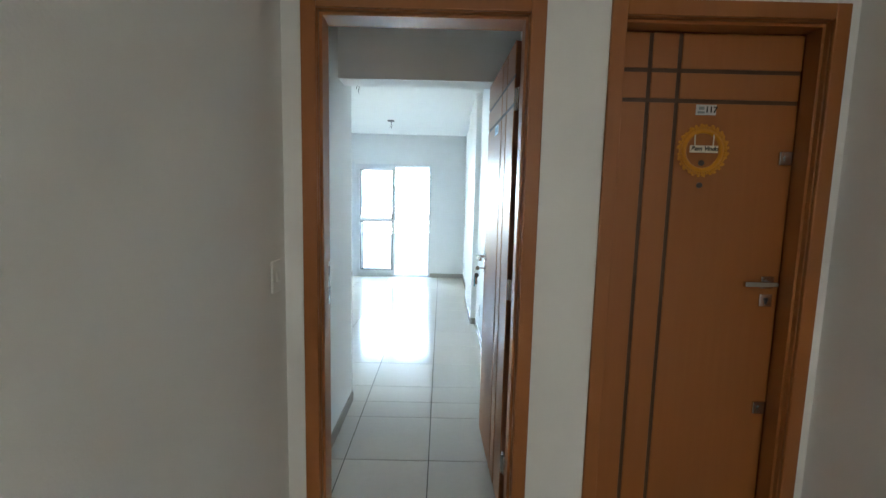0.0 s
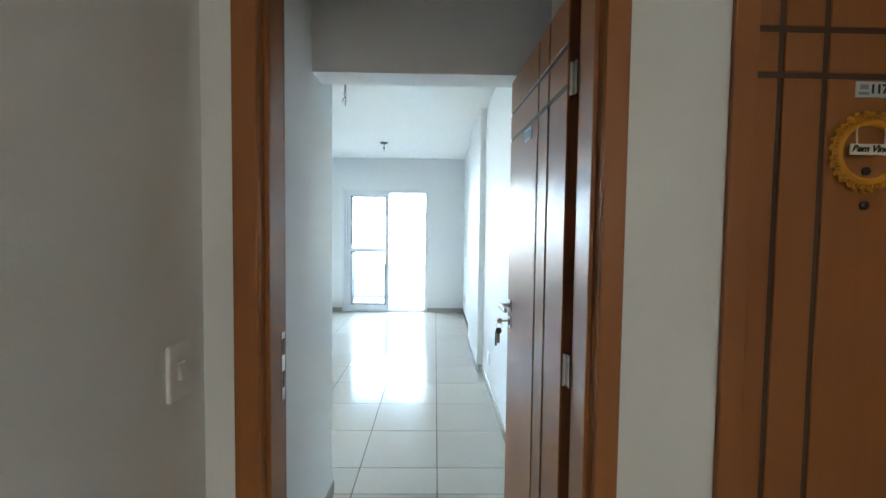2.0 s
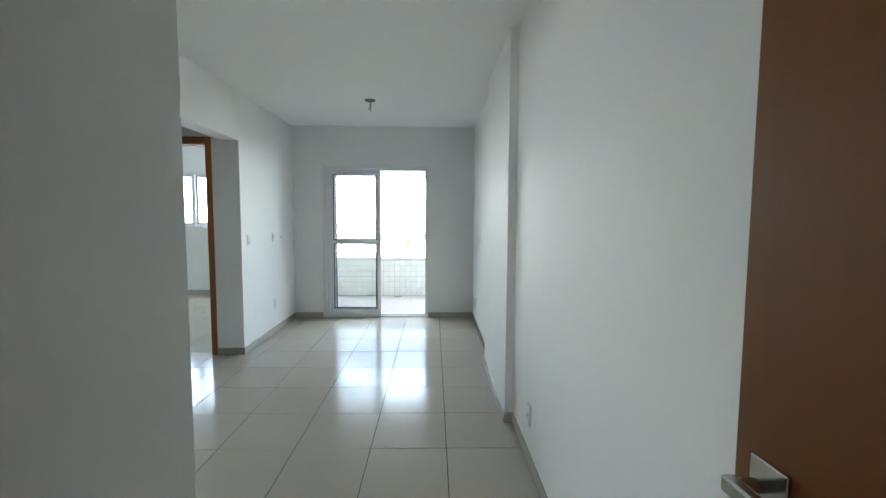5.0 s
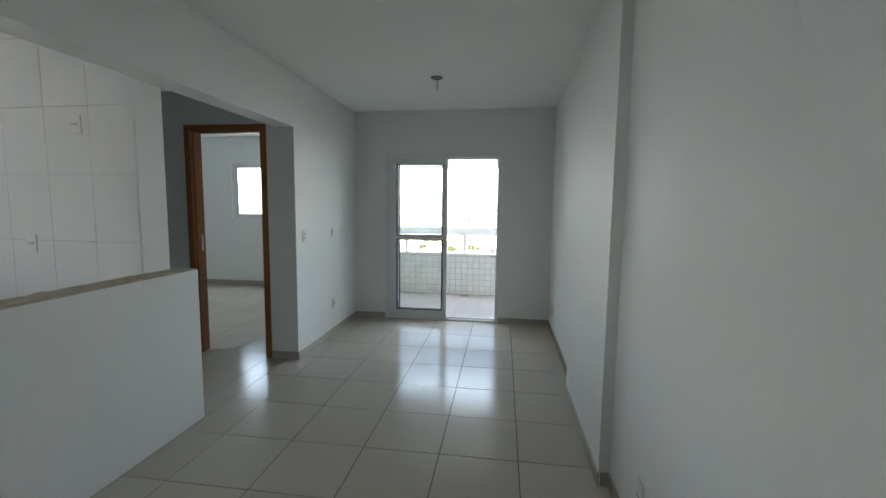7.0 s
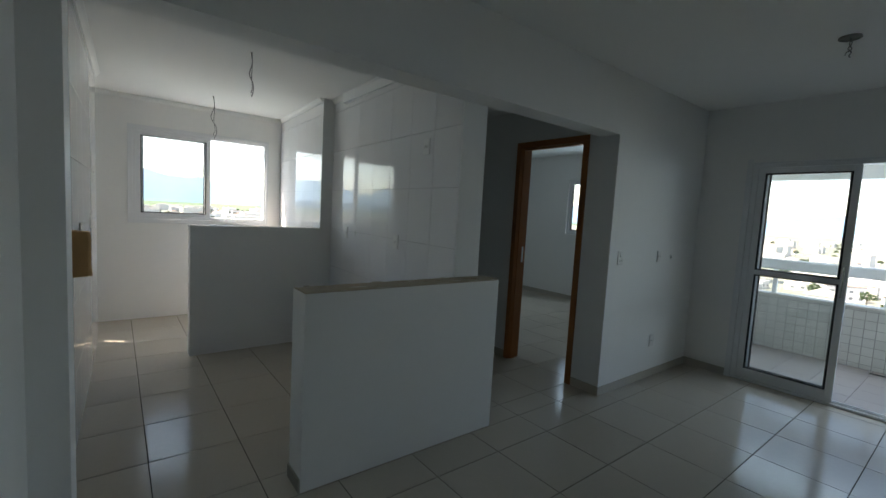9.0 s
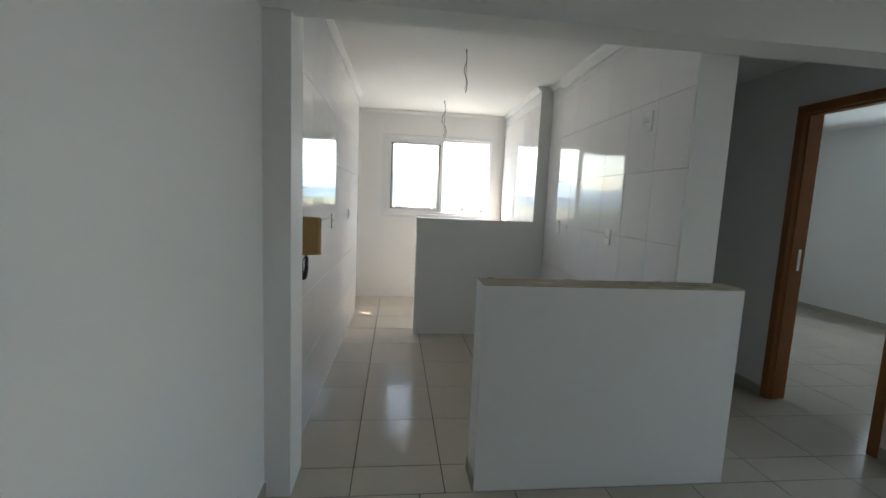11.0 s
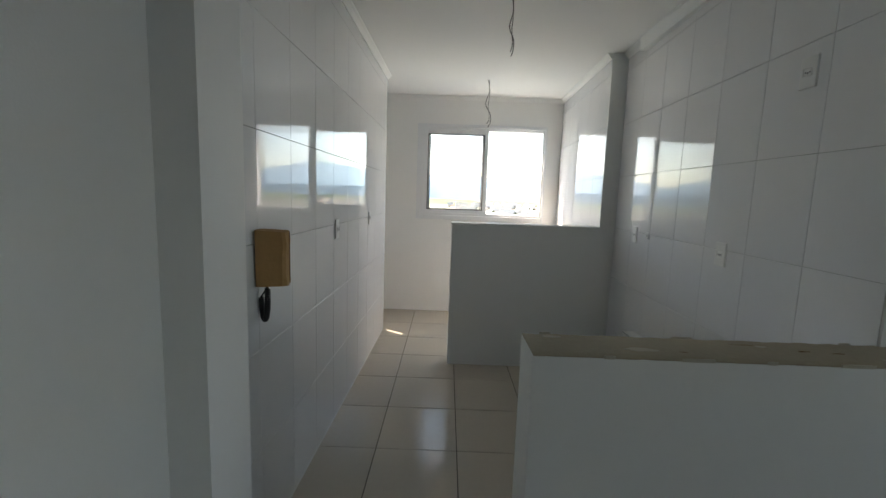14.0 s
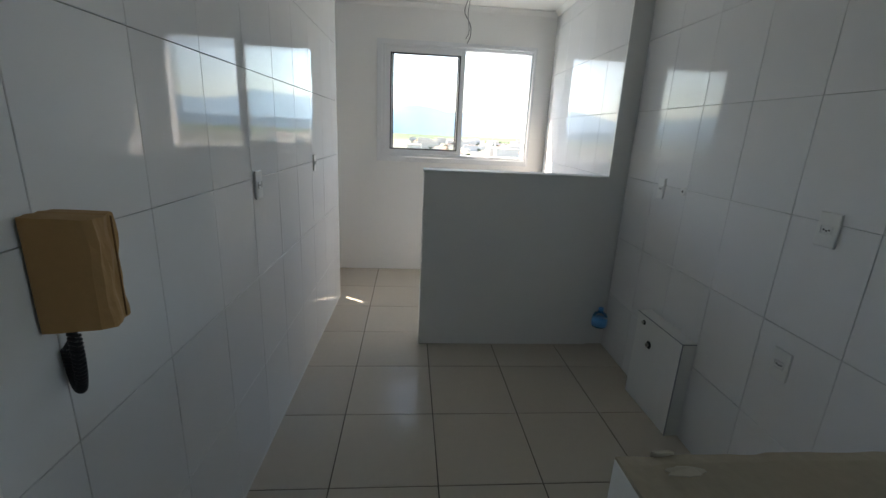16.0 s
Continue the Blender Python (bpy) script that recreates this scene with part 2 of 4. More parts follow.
def thing(name, label, category, at=(0, 0, 0), turn=0.0, group="", kind=""):
    ob = new(name)
    ob.empty_display_size = 0.05
    ob.matrix_basis = pose(*at, 0, 0, turn)
    return tagged(ob, label, category, group, kind)


def structure(name, boxes, mat, label, category="wall"):
    bm = bmesh.new()
    for b in boxes:
        box_bm(*b, bm=bm)
    return tagged(part(name, bm, mat), label, category, kind="structure")


# ---------------------------------------------------------------- the plan, in metres
CF, CB = 2.38, 2.53            # corridor wall, front and back
HL, HR = -0.348, 0.69          # hall walls
CEIL = 2.637
KC = 2.595                     # kitchen ceiling
WA = 3.65                      # wall that closes the living room towards the kitchen
KL, KR = 3.735, 5.72          # kitchen's tiled walls
KX = -2.07                     # end of the kitchen's right wall
LW = -1.79                     # living room's left wall
FAR = 8.712                    # wall with the balcony door
KW = -6.01                     # kitchen window wall
D2Y = 7.10                     # wall with the bedroom door
BEDY = 10.5
OUT = 0.15
SKEW_L = 0.018                 # and so does its left wall, less
SKEW = 0.036                   # the kitchen's right wall runs slightly out of square


def wall_y(x):
    """Face of the kitchen's right wall at x."""
    return 5.626 - SKEW * x


def left_y(x):
    """Face of the kitchen's left wall at x."""
    return 3.666 - SKEW_L * x


# corridor
EX0, EX1, NX0, NX1, DTOP = -0.235, 0.60, 0.90, 1.70, 2.13
structure("wall_corridor", [
    (-0.50, CF, 0, EX0, CB, CEIL), (EX1, CF, 0, NX0, CB, CEIL), (NX1, CF, 0, 2.1, CB, CEIL),
    (EX0, CF, DTOP, EX1, CB, CEIL), (NX0, CF, DTOP, NX1, CB, CEIL)], M_CORR, "off-white painted corridor wall with two door openings")
structure("wall_corridor_side", [(-0.50, -4.4, 0, -0.335, CF, CEIL)], M_CORR, "off-white painted corridor side wall")
structure("wall_corridor_end", [(1.765, -4.4, 0, 1.93, CF, CEIL)], M_CORR, "off-white painted corridor wall beside the closed door")
structure("wall_corridor_back", [(-0.5, -4.55, 0, 1.93, -4.4, CEIL)], M_CORR, "plain off-white corridor wall")
structure("ceiling_corridor", [(-0.5, -4.55, CEIL, 2.1, CF, CEIL + 0.12)], M_CEIL, "plain white corridor ceiling", "ceiling")
structure("floor_corridor", [(-0.5, -4.55, -0.15, 2.1, CB, -0.004)], M_FTILE, "beige corridor floor", "floor")
# backing out of view, added to keep light from leaking round the shut door
structure("wall_neighbour", [(0.85, CB + 0.004, 0, 1.93, CB + 0.10, CEIL)], M_WALL, "unseen backing added behind the closed door against light leaks")

# hall and living room
structure("wall_hall_left", [(HL - OUT, CB, 0, HL, WA, CEIL)], M_WALL, "white painted hall wall")
structure("wall_kitchen_side", [(-1.915, WA - OUT, 0, HL - OUT, WA, CEIL), (HL - OUT, WA - 0.01, 0, HL - 0.001, WA, CEIL)], M_WALL, "white painted wall between hall and kitchen")
structure("wall_right", [(HR, CB, 0, HR + OUT, FAR, CEIL)], M_WALL, "long white painted living room wall")
structure("pilaster", [(0.632, 5.64, 0, HR, 6.80, CEIL)], M_WALL, "shallow white painted pilaster on the wall", "pilaster")
structure("beam_hall", [(HL, 3.29, 2.115, HR, 3.45, CEIL)], M_WALL, "white painted beam across the hall", "beam")
structure("ceiling_living", [(HL - OUT, CB, CEIL, HR + OUT, WA, CEIL + 0.15), (LW - 0.185, WA - OUT, CEIL, HR + OUT, FAR + OUT, CEIL + 0.15)], M_CEIL,
          "plain white living room ceiling", "ceiling")
GX0, GX1, GTOP = -1.355, 0.05, 2.082
structure("wall_balcony", [(LW - OUT, FAR, 0, GX0, FAR + OUT, CEIL), (GX1, FAR, 0, HR + OUT, FAR + OUT, CEIL), (GX0, FAR, GTOP, GX1, FAR + OUT, CEIL)],
          M_WALL, "white painted wall round the balcony door")
structure("wall_living_left", [(LW - OUT, D2Y, 0, LW, FAR, CEIL)], M_WALL, "white painted wall with light switches")
structure("beam_kitchen", [(LW - 0.185, WA, 2.160, LW, D2Y, CEIL)], M_WALL, "white painted beam over the kitchen opening", "beam")

# bedroom lobby and bedroom
DX0, DX1, D2TOP = -2.845, -2.085, 2.155
structure("wall_bedroom_door", [(-3.9, D2Y, 0, DX0, D2Y + 0.13, CEIL), (DX1, D2Y, 0, LW - OUT, D2Y + 0.13, CEIL), (DX0, D2Y, D2TOP, DX1, D2Y + 0.13, CEIL)],
          M_WALL, "white painted lobby wall with the bedroom door")
structure("wall_lobby_end", [(-4.0, KR + 0.16, 0, -3.9, D2Y + 0.13, CEIL)], M_WALL, "white painted end wall of the lobby")
structure("ceiling_lobby", [(-4.0, KR, 2.50, LW - 0.185, D2Y, 2.62)], M_CEIL, "plain white lobby ceiling", "ceiling")
BW0, BW1, BZ0, BZ1 = -4.74, -3.55, 1.195, 2.185
structure("wall_bedroom_window", [(-6.2, BEDY, 0, BW0, BEDY + OUT, CEIL), (BW1, BEDY, 0, LW - OUT, BEDY + OUT, CEIL),
                                  (BW0, BEDY, 0, BW1, BEDY + OUT, BZ0), (BW0, BEDY, BZ1, BW1, BEDY + OUT, CEIL)], M_WALL,
          "white painted bedroom wall with a window")
structure("wall_bedroom_left", [(-6.2, D2Y + 0.13, 0, -6.05, BEDY, CEIL)], M_WALL, "white painted bedroom side wall")
structure("wall_bedroom_back", [(-6.2, D2Y, 0, -3.9, D2Y + 0.13, CEIL)], M_WALL, "white painted bedroom back wall")
structure("wall_bedroom_right", [(LW - OUT, FAR + OUT, 0, LW, BEDY + OUT, CEIL)], M_PLASTER, "plastered wall between bedroom and balcony")
structure("ceiling_bedroom", [(-6.2, D2Y, CEIL, LW - OUT, BEDY + OUT, CEIL + 0.12)], M_CEIL, "plain white bedroom ceiling", "ceiling")

# kitchen and laundry
structure("pillar", [(-2.15, WA - OUT, 0, -1.915, 3.768, KC + 0.1)], M_WALL, "white painted pillar at the kitchen entrance", "pillar")


def prism(name, corners, z0, z1, mat):
    """An upright block over a plan of four corners."""
    bm = bmesh.new()
    ring = [[bm.verts.new((*c, z)) for c in corners] for z in (z0, z1)]
    for i in range(4):
        bm.faces.new((ring[0][i], ring[0][(i + 1) % 4], ring[1][(i + 1) % 4], ring[1][i]))
    bm.faces.new(ring[0][::-1])
    bm.faces.new(ring[1])
    return part(name, bm, mat)


wall_kl = tagged(prism("wall_kitchen_left", [(-5.205, left_y(-5.205) - 0.010), (-5.205, KL - 0.16), (-2.15, KL - 0.16), (-2.15, left_y(-2.15) - 0.010)], 0, KC + 0.1, M_WGROUT),
                 "kitchen wall of glazed white tiles", "wall", kind="structure")
wall_kr = tagged(prism("wall_kitchen_right", [(KX, wall_y(KX) + 0.010), (KX, KR + 0.187), (-4.42, KR + 0.225), (-4.42, wall_y(-4.42) + 0.010)], 0, CEIL, M_WGROUT),
                 "kitchen wall of glazed white tiles with sockets", "wall", kind="structure")
structure("wall_kitchen_end", [(KX - 0.002, wall_y(KX) + 0.002, 0, KX + 0.006, KR + 0.190, CEIL)], M_WALL, "white painted end of the kitchen wall")
LR = 5.66


def laundry_y(x):
    """Face of the laundry's right wall at x, parallel to the kitchen's."""
    return LR - SKEW * (x + 4.345)


wall_lr = tagged(prism("wall_laundry_right", [(-4.36, laundry_y(-4.36) + 0.010), (-4.36, 5.9), (KW, 5.9), (KW, laundry_y(KW) + 0.010)], 0, KC + 0.1, M_WGROUT),
                 "laundry wall of glazed white tiles", "wall", kind="structure")
structure("pilaster_laundry", [(-4.36, LR, 0, -4.345, wall_y(-4.345) + 0.012, KC + 0.1)], M_WALL, "white painted pilaster edge beside the laundry", "pilaster")
KY0, KY1, KZ0, KZ1 = 4.06, 5.535, 1.19, 2.24
structure("wall_kitchen_window", [(KW - OUT, 2.9, 0, KW, KY0, KC + 0.1), (KW - OUT, KY1, 0, KW, 5.9, KC + 0.1),
                                  (KW - OUT, KY0, 0, KW, KY1, KZ0), (KW - OUT, KY0, KZ1, KW, KY1, KC + 0.1)], M_WALL,
          "white painted laundry wall with a window")
# recess has an unseen opening, added so the sun throws a streak on the floor
structure("wall_laundry_recess", [(KW, 2.9, 0, -5.82, 3.0, KC), (-5.70, 2.9, 0, -5.05, 3.0, KC), (-5.82, 2.9, 0, -5.70, 3.0, 1.22), (-5.82, 2.9, 1.60, -5.70, 3.0, KC),
                                  (-5.205, 3.0, 0, -5.05, KL - 0.16, KC)], M_WALL, "white painted laundry recess with an added, unseen sun slot")
structure("ceiling_kitchen", [(KW - OUT, 2.9, KC, LW - 0.185, 5.9, KC + 0.1)], M_CEIL, "plain white kitchen ceiling", "ceiling")


def crown(name, p, q, inward):
    """A small moulding in the corner of wall and ceiling."""
    d = Vector((q[0] - p[0], q[1] - p[1], 0))
    bm = bmesh.new()
    prof = [(0, 0), (0.040, 0), (0.040, -0.008), (0.026, -0.018), (0.013, -0.033), (0.009, -0.044), (0, -0.044)]
    ends = []
    for base in (p, q):
        ends.append([bm.verts.new(Vector((base[0] + inward[0] * a, base[1] + inward[1] * a, KC - 0.001 + b))) for a, b in prof])
    k = len(prof)
    for i in range(k):
        bm.faces.new((ends[0][i], ends[0][(i + 1) % k], ends[1][(i + 1) % k], ends[1][i]))
    bm.faces.new(ends[0])
    bm.faces.new(ends[1][::-1])
    return tagged(part(name, bm, M_CEIL), "white plaster crown moulding under the ceiling", "moulding", kind="structure")


crown("trim_crown_window", (KW, 3.0), (KW, laundry_y(KW)), (1, 0))
crown("trim_crown_left", (-5.205, left_y(-5.205)), (-2.15, left_y(-2.15)), (0, 1))
crown("trim_crown_right", (-4.345, wall_y(-4.345)), (LW - 0.185, wall_y(LW - 0.185)), (0, -1))
crown("trim_crown_laundry", (KW + 0.055, laundry_y(KW + 0.055)), (-4.36, laundry_y(-4.36)), (0, -1))

# half walls
lau = structure("wall_laundry_half", [(-4.46, 4.44, 0, -4.333, LR + 0.0, 1.205)], M_WALL, "white painted half wall before the laundry", "half wall")
bm = box_bm(-4.465, 4.435, 1.205, -4.328, LR, 1.219, 0.003)
tagged(part("trim_laundry_cap", bm, M_WALL), "white painted cap on the laundry half wall", "trim", kind="structure")

# floors under the tiles
structure("floor", [(KW - 0.1, 2.9, -0.15, LW, D2Y + 0.02, -0.003), (HL - 0.1, CB, -0.15, HR + 0.1, WA, -0.003), (LW, WA - 0.05, -0.15, HR + 0.1, FAR + OUT, -0.003)],
          M_GROUT, "dark grout bed of the tiled floor", "floor")
floor_bed = structure("floor_bedroom", [(-6.15, D2Y + 0.02, -0.15, LW - OUT, BEDY, -0.003)], M_GROUT, "dark grout bed of the bedroom floor", "floor")
floor_main = bpy.data.objects["floor"]

# balcony
PARY = 10.555
floor_bal = structure("floor_balcony", [(-1.79, FAR + OUT, -0.18, 1.9, PARY + 0.15, -0.033)], M_GROUT, "balcony floor under its tiles", "floor")
parapet = structure("wall_parapet", [(-1.79, PARY + 0.006, -0.3, 1.9, PARY + 0.15, 0.64)], M_PGROUT, "balcony parapet covered in small white tiles", "parapet")
bm = box_bm(-1.79, PARY - 0.015, 0.640, 1.9, PARY + 0.175, 0.672, 0.006)
tagged(part("trim_parapet_cap", bm, M_PLASTER), "pale stone cap on the parapet", "trim", kind="structure")
structure("wall_balcony_side", [(1.9, FAR, -0.3, 2.05, PARY + 0.15, 2.75)], M_PLASTER, "plastered balcony side wall")
structure("wall_balcony_outer", [(HR + OUT, FAR, -0.3, 1.9, FAR + OUT, 2.75)], M_PLASTER, "plastered outside wall")
structure("ceiling_balcony", [(-1.94, FAR + OUT, 2.60, 2.05, PARY + 0.15, 2.75)], M_CEIL, "white balcony ceiling", "ceiling")
structure("beam_balcony", [(-1.94, PARY - 0.02, 2.095, 2.05, PARY + 0.149, 2.60)], M_WALL, "white beam along the balcony edge", "beam")

# ---------------------------------------------------------------- doors


def door_casing(name, x0, x1, top, yf, yb, label, width=0.058, both=True):
    """Lining and architraves of a door opening in a wall from yf to yb; x0, x1, top: the clear opening."""
    d = thing(name, label, "door frame", ((x0 + x1) / 2, yf, 0), kind="structure")
    cx = (x0 + x1) / 2

    def add(nm, *b, bevel=0.004, seg=2):
        bb = (b[0] - cx, b[1] - yf, b[2], b[3] - cx, b[4] - yf, b[5])
        return part(nm, box_bm(*bb, bevel, seg), M_WOOD, d)
    j = 0.028
    add("jamb", x0 - j, yf + 0.001, 0, x0, yb - 0.001, top + j)
    add("jamb", x1, yf + 0.001, 0, x1 + j, yb - 0.001, top + j)
    add("head", x0, yf + 0.001, top, x1, yb - 0.001, top + j)
    ym = yf + (yb - yf) * 0.58
    add("stop", x0, yf + 0.02, 0, x0 + 0.012, ym, top, bevel=0.002)
    add("stop", x1 - 0.012, yf + 0.02, 0, x1, ym, top, bevel=0.002)
    add("stop", x0 + 0.012, yf + 0.02, top - 0.012, x1 - 0.012, ym, top, bevel=0.002)
    for y0, y1 in (((yf - 0.016, yf), (yb, yb + 0.016)) if both else ((yf - 0.016, yf),)):
        add("architrave", x0 - width, y0, 0, x0 - 0.002, y1, top + width)
        add("architrave", x1 + 0.002, y0, 0, x1 + width, y1, top + width)
        add("architrave", x0 - 0.002, y0, top + 0.002, x1 + 0.002, y1, top + width)
    return d


def grooved_leaf(parent, w, h, grooves_x, grooves_z, thick=0.035, way=1):
    """Leaf of a door in the plane y = 0 to thick, hinge at x = 0, running to +x or, with way = -1, to -x; face panels stand proud of a dark core."""
    def slab(x0, y0, z0, x1, y1, z1, bevel=0.0):
        return box_bm(min(x0 * way, x1 * way), y0, z0, max(x0 * way, x1 * way), y1, z1, bevel)
    part("core", slab(0.002, 0.0045, 0.006, w - 0.002, thick, h - 0.002, 0.001), M_WOODD, parent)
    g = 0.008
    xs = [0, *grooves_x, w]
    zs = [0.005, *grooves_z, h]
    for i in range(len(xs) - 1):
        for k in range(len(zs) - 1):
            part("panel", slab(xs[i] + (g if i else 0), 0, zs[k] + (g if k else 0), xs[i + 1] - (g if i < len(xs) - 2 else 0), 0.006,
                               zs[k + 1] - (g if k < len(zs) - 2 else 0), 0.0015), M_WOOD, parent)
    for x in grooves_x:
        part("groove", slab(x - g, 0.0035, 0.008, x + g, 0.0046, h - 0.004), M_GROOVE, parent)
    for z in grooves_z:
        part("groove", slab(0.004, 0.0032, z - g, w - 0.004, 0.0046, z + g), M_GROOVE, parent)


def lever(parent, x, z, sign):
    """Square-rose lever handle and lock rose on the face at y = 0; sign: the way the lever points."""
    r = part("handle", box_bm(x - 0.026, -0.007, z - 0.026, x + 0.026, 0.0, z + 0.026, 0.002, 2), M_CHROME, parent, "brushed steel lever handle")
    bm = cyl_bm((x, -0.006, z), (x, -0.045, z), 0.009, seg=14)
    box_bm(min(x - sign * 0.010, x + sign * 0.125), -0.056, z - 0.010, max(x - sign * 0.010, x + sign * 0.125), -0.040, z + 0.010, 0.003, 2, bm=bm)
    part("lever", bm, M_CHROME, r)
    k = part("lock", box_bm(x - 0.026, -0.007, z - 0.100, x + 0.026, 0.0, z - 0.048, 0.002, 2), M_CHROME, parent, "square steel lock rose")
    bm = cyl_bm((x, -0.006, z - 0.070), (x, -0.010, z - 0.070), 0.0085, seg=14)
    box_bm(x - 0.004, -0.010, z - 0.090, x + 0.004, -0.006, z - 0.070, 0.001, bm=bm)
    part("keyhole", bm, M_DARKMET, k)


# entrance: frame, open leaf
door_casing("door_1", -0.203, 0.568, 2.105, CF, CB, "orange-brown wooden entrance door frame in the corridor wall")
leaf = thing("entrance_door", "orange-brown grooved wooden door standing open with keys", "door", (0.556, 2.598, 0), -88.0)
LWD = 0.735
grooved_leaf(leaf, LWD, 2.095, [0.172, 0.292], [1.839, 1.953], way=-1)
lever(leaf, 0.058 - LWD, 1.105, 1)
for z in (0.25, 1.05, 1.85):
    bm = box_bm(-0.0015, 0.006, z - 0.045, 0.052, 0.012, z + 0.045, 0.001)
    cyl_bm((0.026, 0.003, z - 0.045), (0.026, 0.003, z + 0.045), 0.006, seg=10, bm=bm)
    part("hinge", bm, M_CHROME, leaf, "steel butt hinge")
plate = part("number_plate", box_bm(-0.470, -0.003, 1.777, -0.378, 0.0005, 1.822, 0.001), M_LABEL, leaf, "silver apartment number plate")
part("print", box_bm(-0.464, -0.0036, 1.785, -0.434, -0.0028, 1.814), M_GREYPRINT, plate)
part("print", box_bm(-0.426, -0.0036, 1.785, -0.386, -0.0028, 1.814), M_GREYPRINT, plate)
# strike plate in the frame
strike = part("strike_plate", box_bm(-0.002, -0.010, 0.985, 0.001, 0.010, 1.165, 0.0005), M_CHROME, bpy.data.objects["door_1"], "steel strike plate")
strike.location = (-0.203 - 0.1825 + 0.0015, 0.132, 0)
for z in (1.02, 1.105):
    s = part("slot", box_bm(0.0005, -0.007, z, 0.0016, 0.007, z + 0.042), M_BLACK, strike)

# keys in the lock
keys = thing("keys", "bunch of keys with a teal tag in the lock", "keys", (0, 0, 0), group="")
keys.matrix_basis = leaf.matrix_basis @ pose(0.058 - LWD, -0.010, 1.035)
bm = box_bm(-0.0012, -0.030, -0.004, 0.0012, 0.0, 0.004, 0.0005)
lathe = lathe_bm([(0.010, -0.0012), (0.0125, 0), (0.010, 0.0012)], (0, -0.038, 0), (1, 0, 0), 16)
me_ = bpy.data.meshes.new("tmp")
lathe.to_mesh(me_)
lathe.free()
bm.from_mesh(me_)
part("inserted_key", bm, M_CHROME, keys)
part("ring", tube_bm([(0, -0.040 + 0.014 * math.cos(a), -0.022 + 0.014 * math.sin(a)) for a in [2 * math.pi * i / 20 for i in range(21)]], 0.0012, 6), M_CHROME, keys)
part("hanging_key", box_bm(-0.0015, -0.052, -0.100, 0.0015, -0.036, -0.032, 0.001), M_CHROME, keys, "steel door key")
part("key_bow", lathe_bm([(0.012, -0.0015), (0.014, 0), (0.012, 0.0015)], (0.002, -0.042, -0.044), (1, 0, 0), 16), M_DARKMET, keys)
part("key_tag", box_bm(-0.004, -0.057, -0.112, -0.0015, -0.048, -0.050, 0.001), M_KEYTAG, keys, "teal key tag")

# neighbour's door, shut
door_casing("door_2", 0.918, 1.664, 2.105, CF, CB, "orange-brown wooden door frame of the next flat", both=False)
nb = thing("neighbour_door", "shut orange-brown grooved wooden door numbered 117", "door", (0.938, 2.483, 0), 0)
NW = 0.722
grooved_leaf(nb, NW, 2.095, [0.125, 0.240], [1.839, 1.953])
lever(nb, NW - 0.052, 1.122, -1)
for z in (0.585, 1.624):
    k = part("auxiliary_lock", box_bm(NW - 0.06, -0.012, z - 0.026, NW - 0.008, 0.0, z + 0.026, 0.002), M_CHROME, nb, "steel auxiliary lock")
    part("lock_cylinder", cyl_bm((NW - 0.034, -0.012, z), (NW - 0.034, -0.017, z), 0.010, seg=14), M_CHROME, k)
for z in (1.512, 1.600):
    part("peephole", lathe_bm([(0.011, 0), (0.011, 0.006), (0.007, 0.008)], (0.356, 0.0, z), (0, -1, 0), 16), M_DARKMET, nb, "round steel peephole")
np_ = part("number_plate", box_bm(0.318, -0.003, 1.786, 0.398, 0.0005, 1.826, 0.001), M_LABEL, nb, "silver apartment number plate 117")
part("print", box_bm(0.324, -0.0036, 1.792, 0.352, -0.0028, 1.800), M_GREYPRINT, np_)
part("print", box_bm(0.328, -0.0036, 1.806, 0.350, -0.0028, 1.818), M_GREYPRINT, np_)


def lettering(name, text, size, mat, parent, loc, shear=0.0, depth=0.0006):
    """Raised letters in Blender's own font, standing upright and facing -y, as a mesh."""
    cu = bpy.data.curves.new(name, "FONT")
    cu.offset = size * 0.028
    cu.body, cu.size, cu.extrude, cu.align_x, cu.align_y, cu.shear = text, size, depth, "CENTER", "CENTER", shear
    tmp = bpy.data.objects.new(name, cu)
    scene.collection.objects.link(tmp)
    bpy.context.view_layer.update()
    me = bpy.data.meshes.new_from_object(tmp.evaluated_get(bpy.context.evaluated_depsgraph_get()))
    bpy.data.objects.remove(tmp)
    me.materials.clear()
    me.materials.append(mat)
    ob = new(name, me)
    ob.parent = parent
    ob.matrix_basis = pose(*loc, 90, 0, 0)
    return ob


lettering("number", "117", 0.032, M_BLACK, np_, (0.377, -0.0036, 1.806))

# golden wreath with a welcome board
wreath = thing("door_wreath", "golden ornate round frame with a welcome board", "wreath", (1.294, 2.4815, 1.648))
bm = lathe_bm([(0.067, 0), (0.067, 0.006), (0.071, 0.010), (0.077, 0.010), (0.082, 0.006), (0.082, 0)], (0, 0, 0), (0, -1, 0), 40)
bm.faces.ensure_lookup_table()
bmesh.ops.delete(bm, geom=[f for f in bm.faces if len(f.verts) > 4], context="FACES_ONLY")
part("ring", bm, M_GOLD, wreath, smooth=True)


def scroll_mesh(name, pts, r):
    """One small curl of the ring's pierced outer rim."""
    return mesh_of(name, tube_bm(spline([(x, -0.005, z) for x, z in pts], 4), r, 6), M_GOLD)


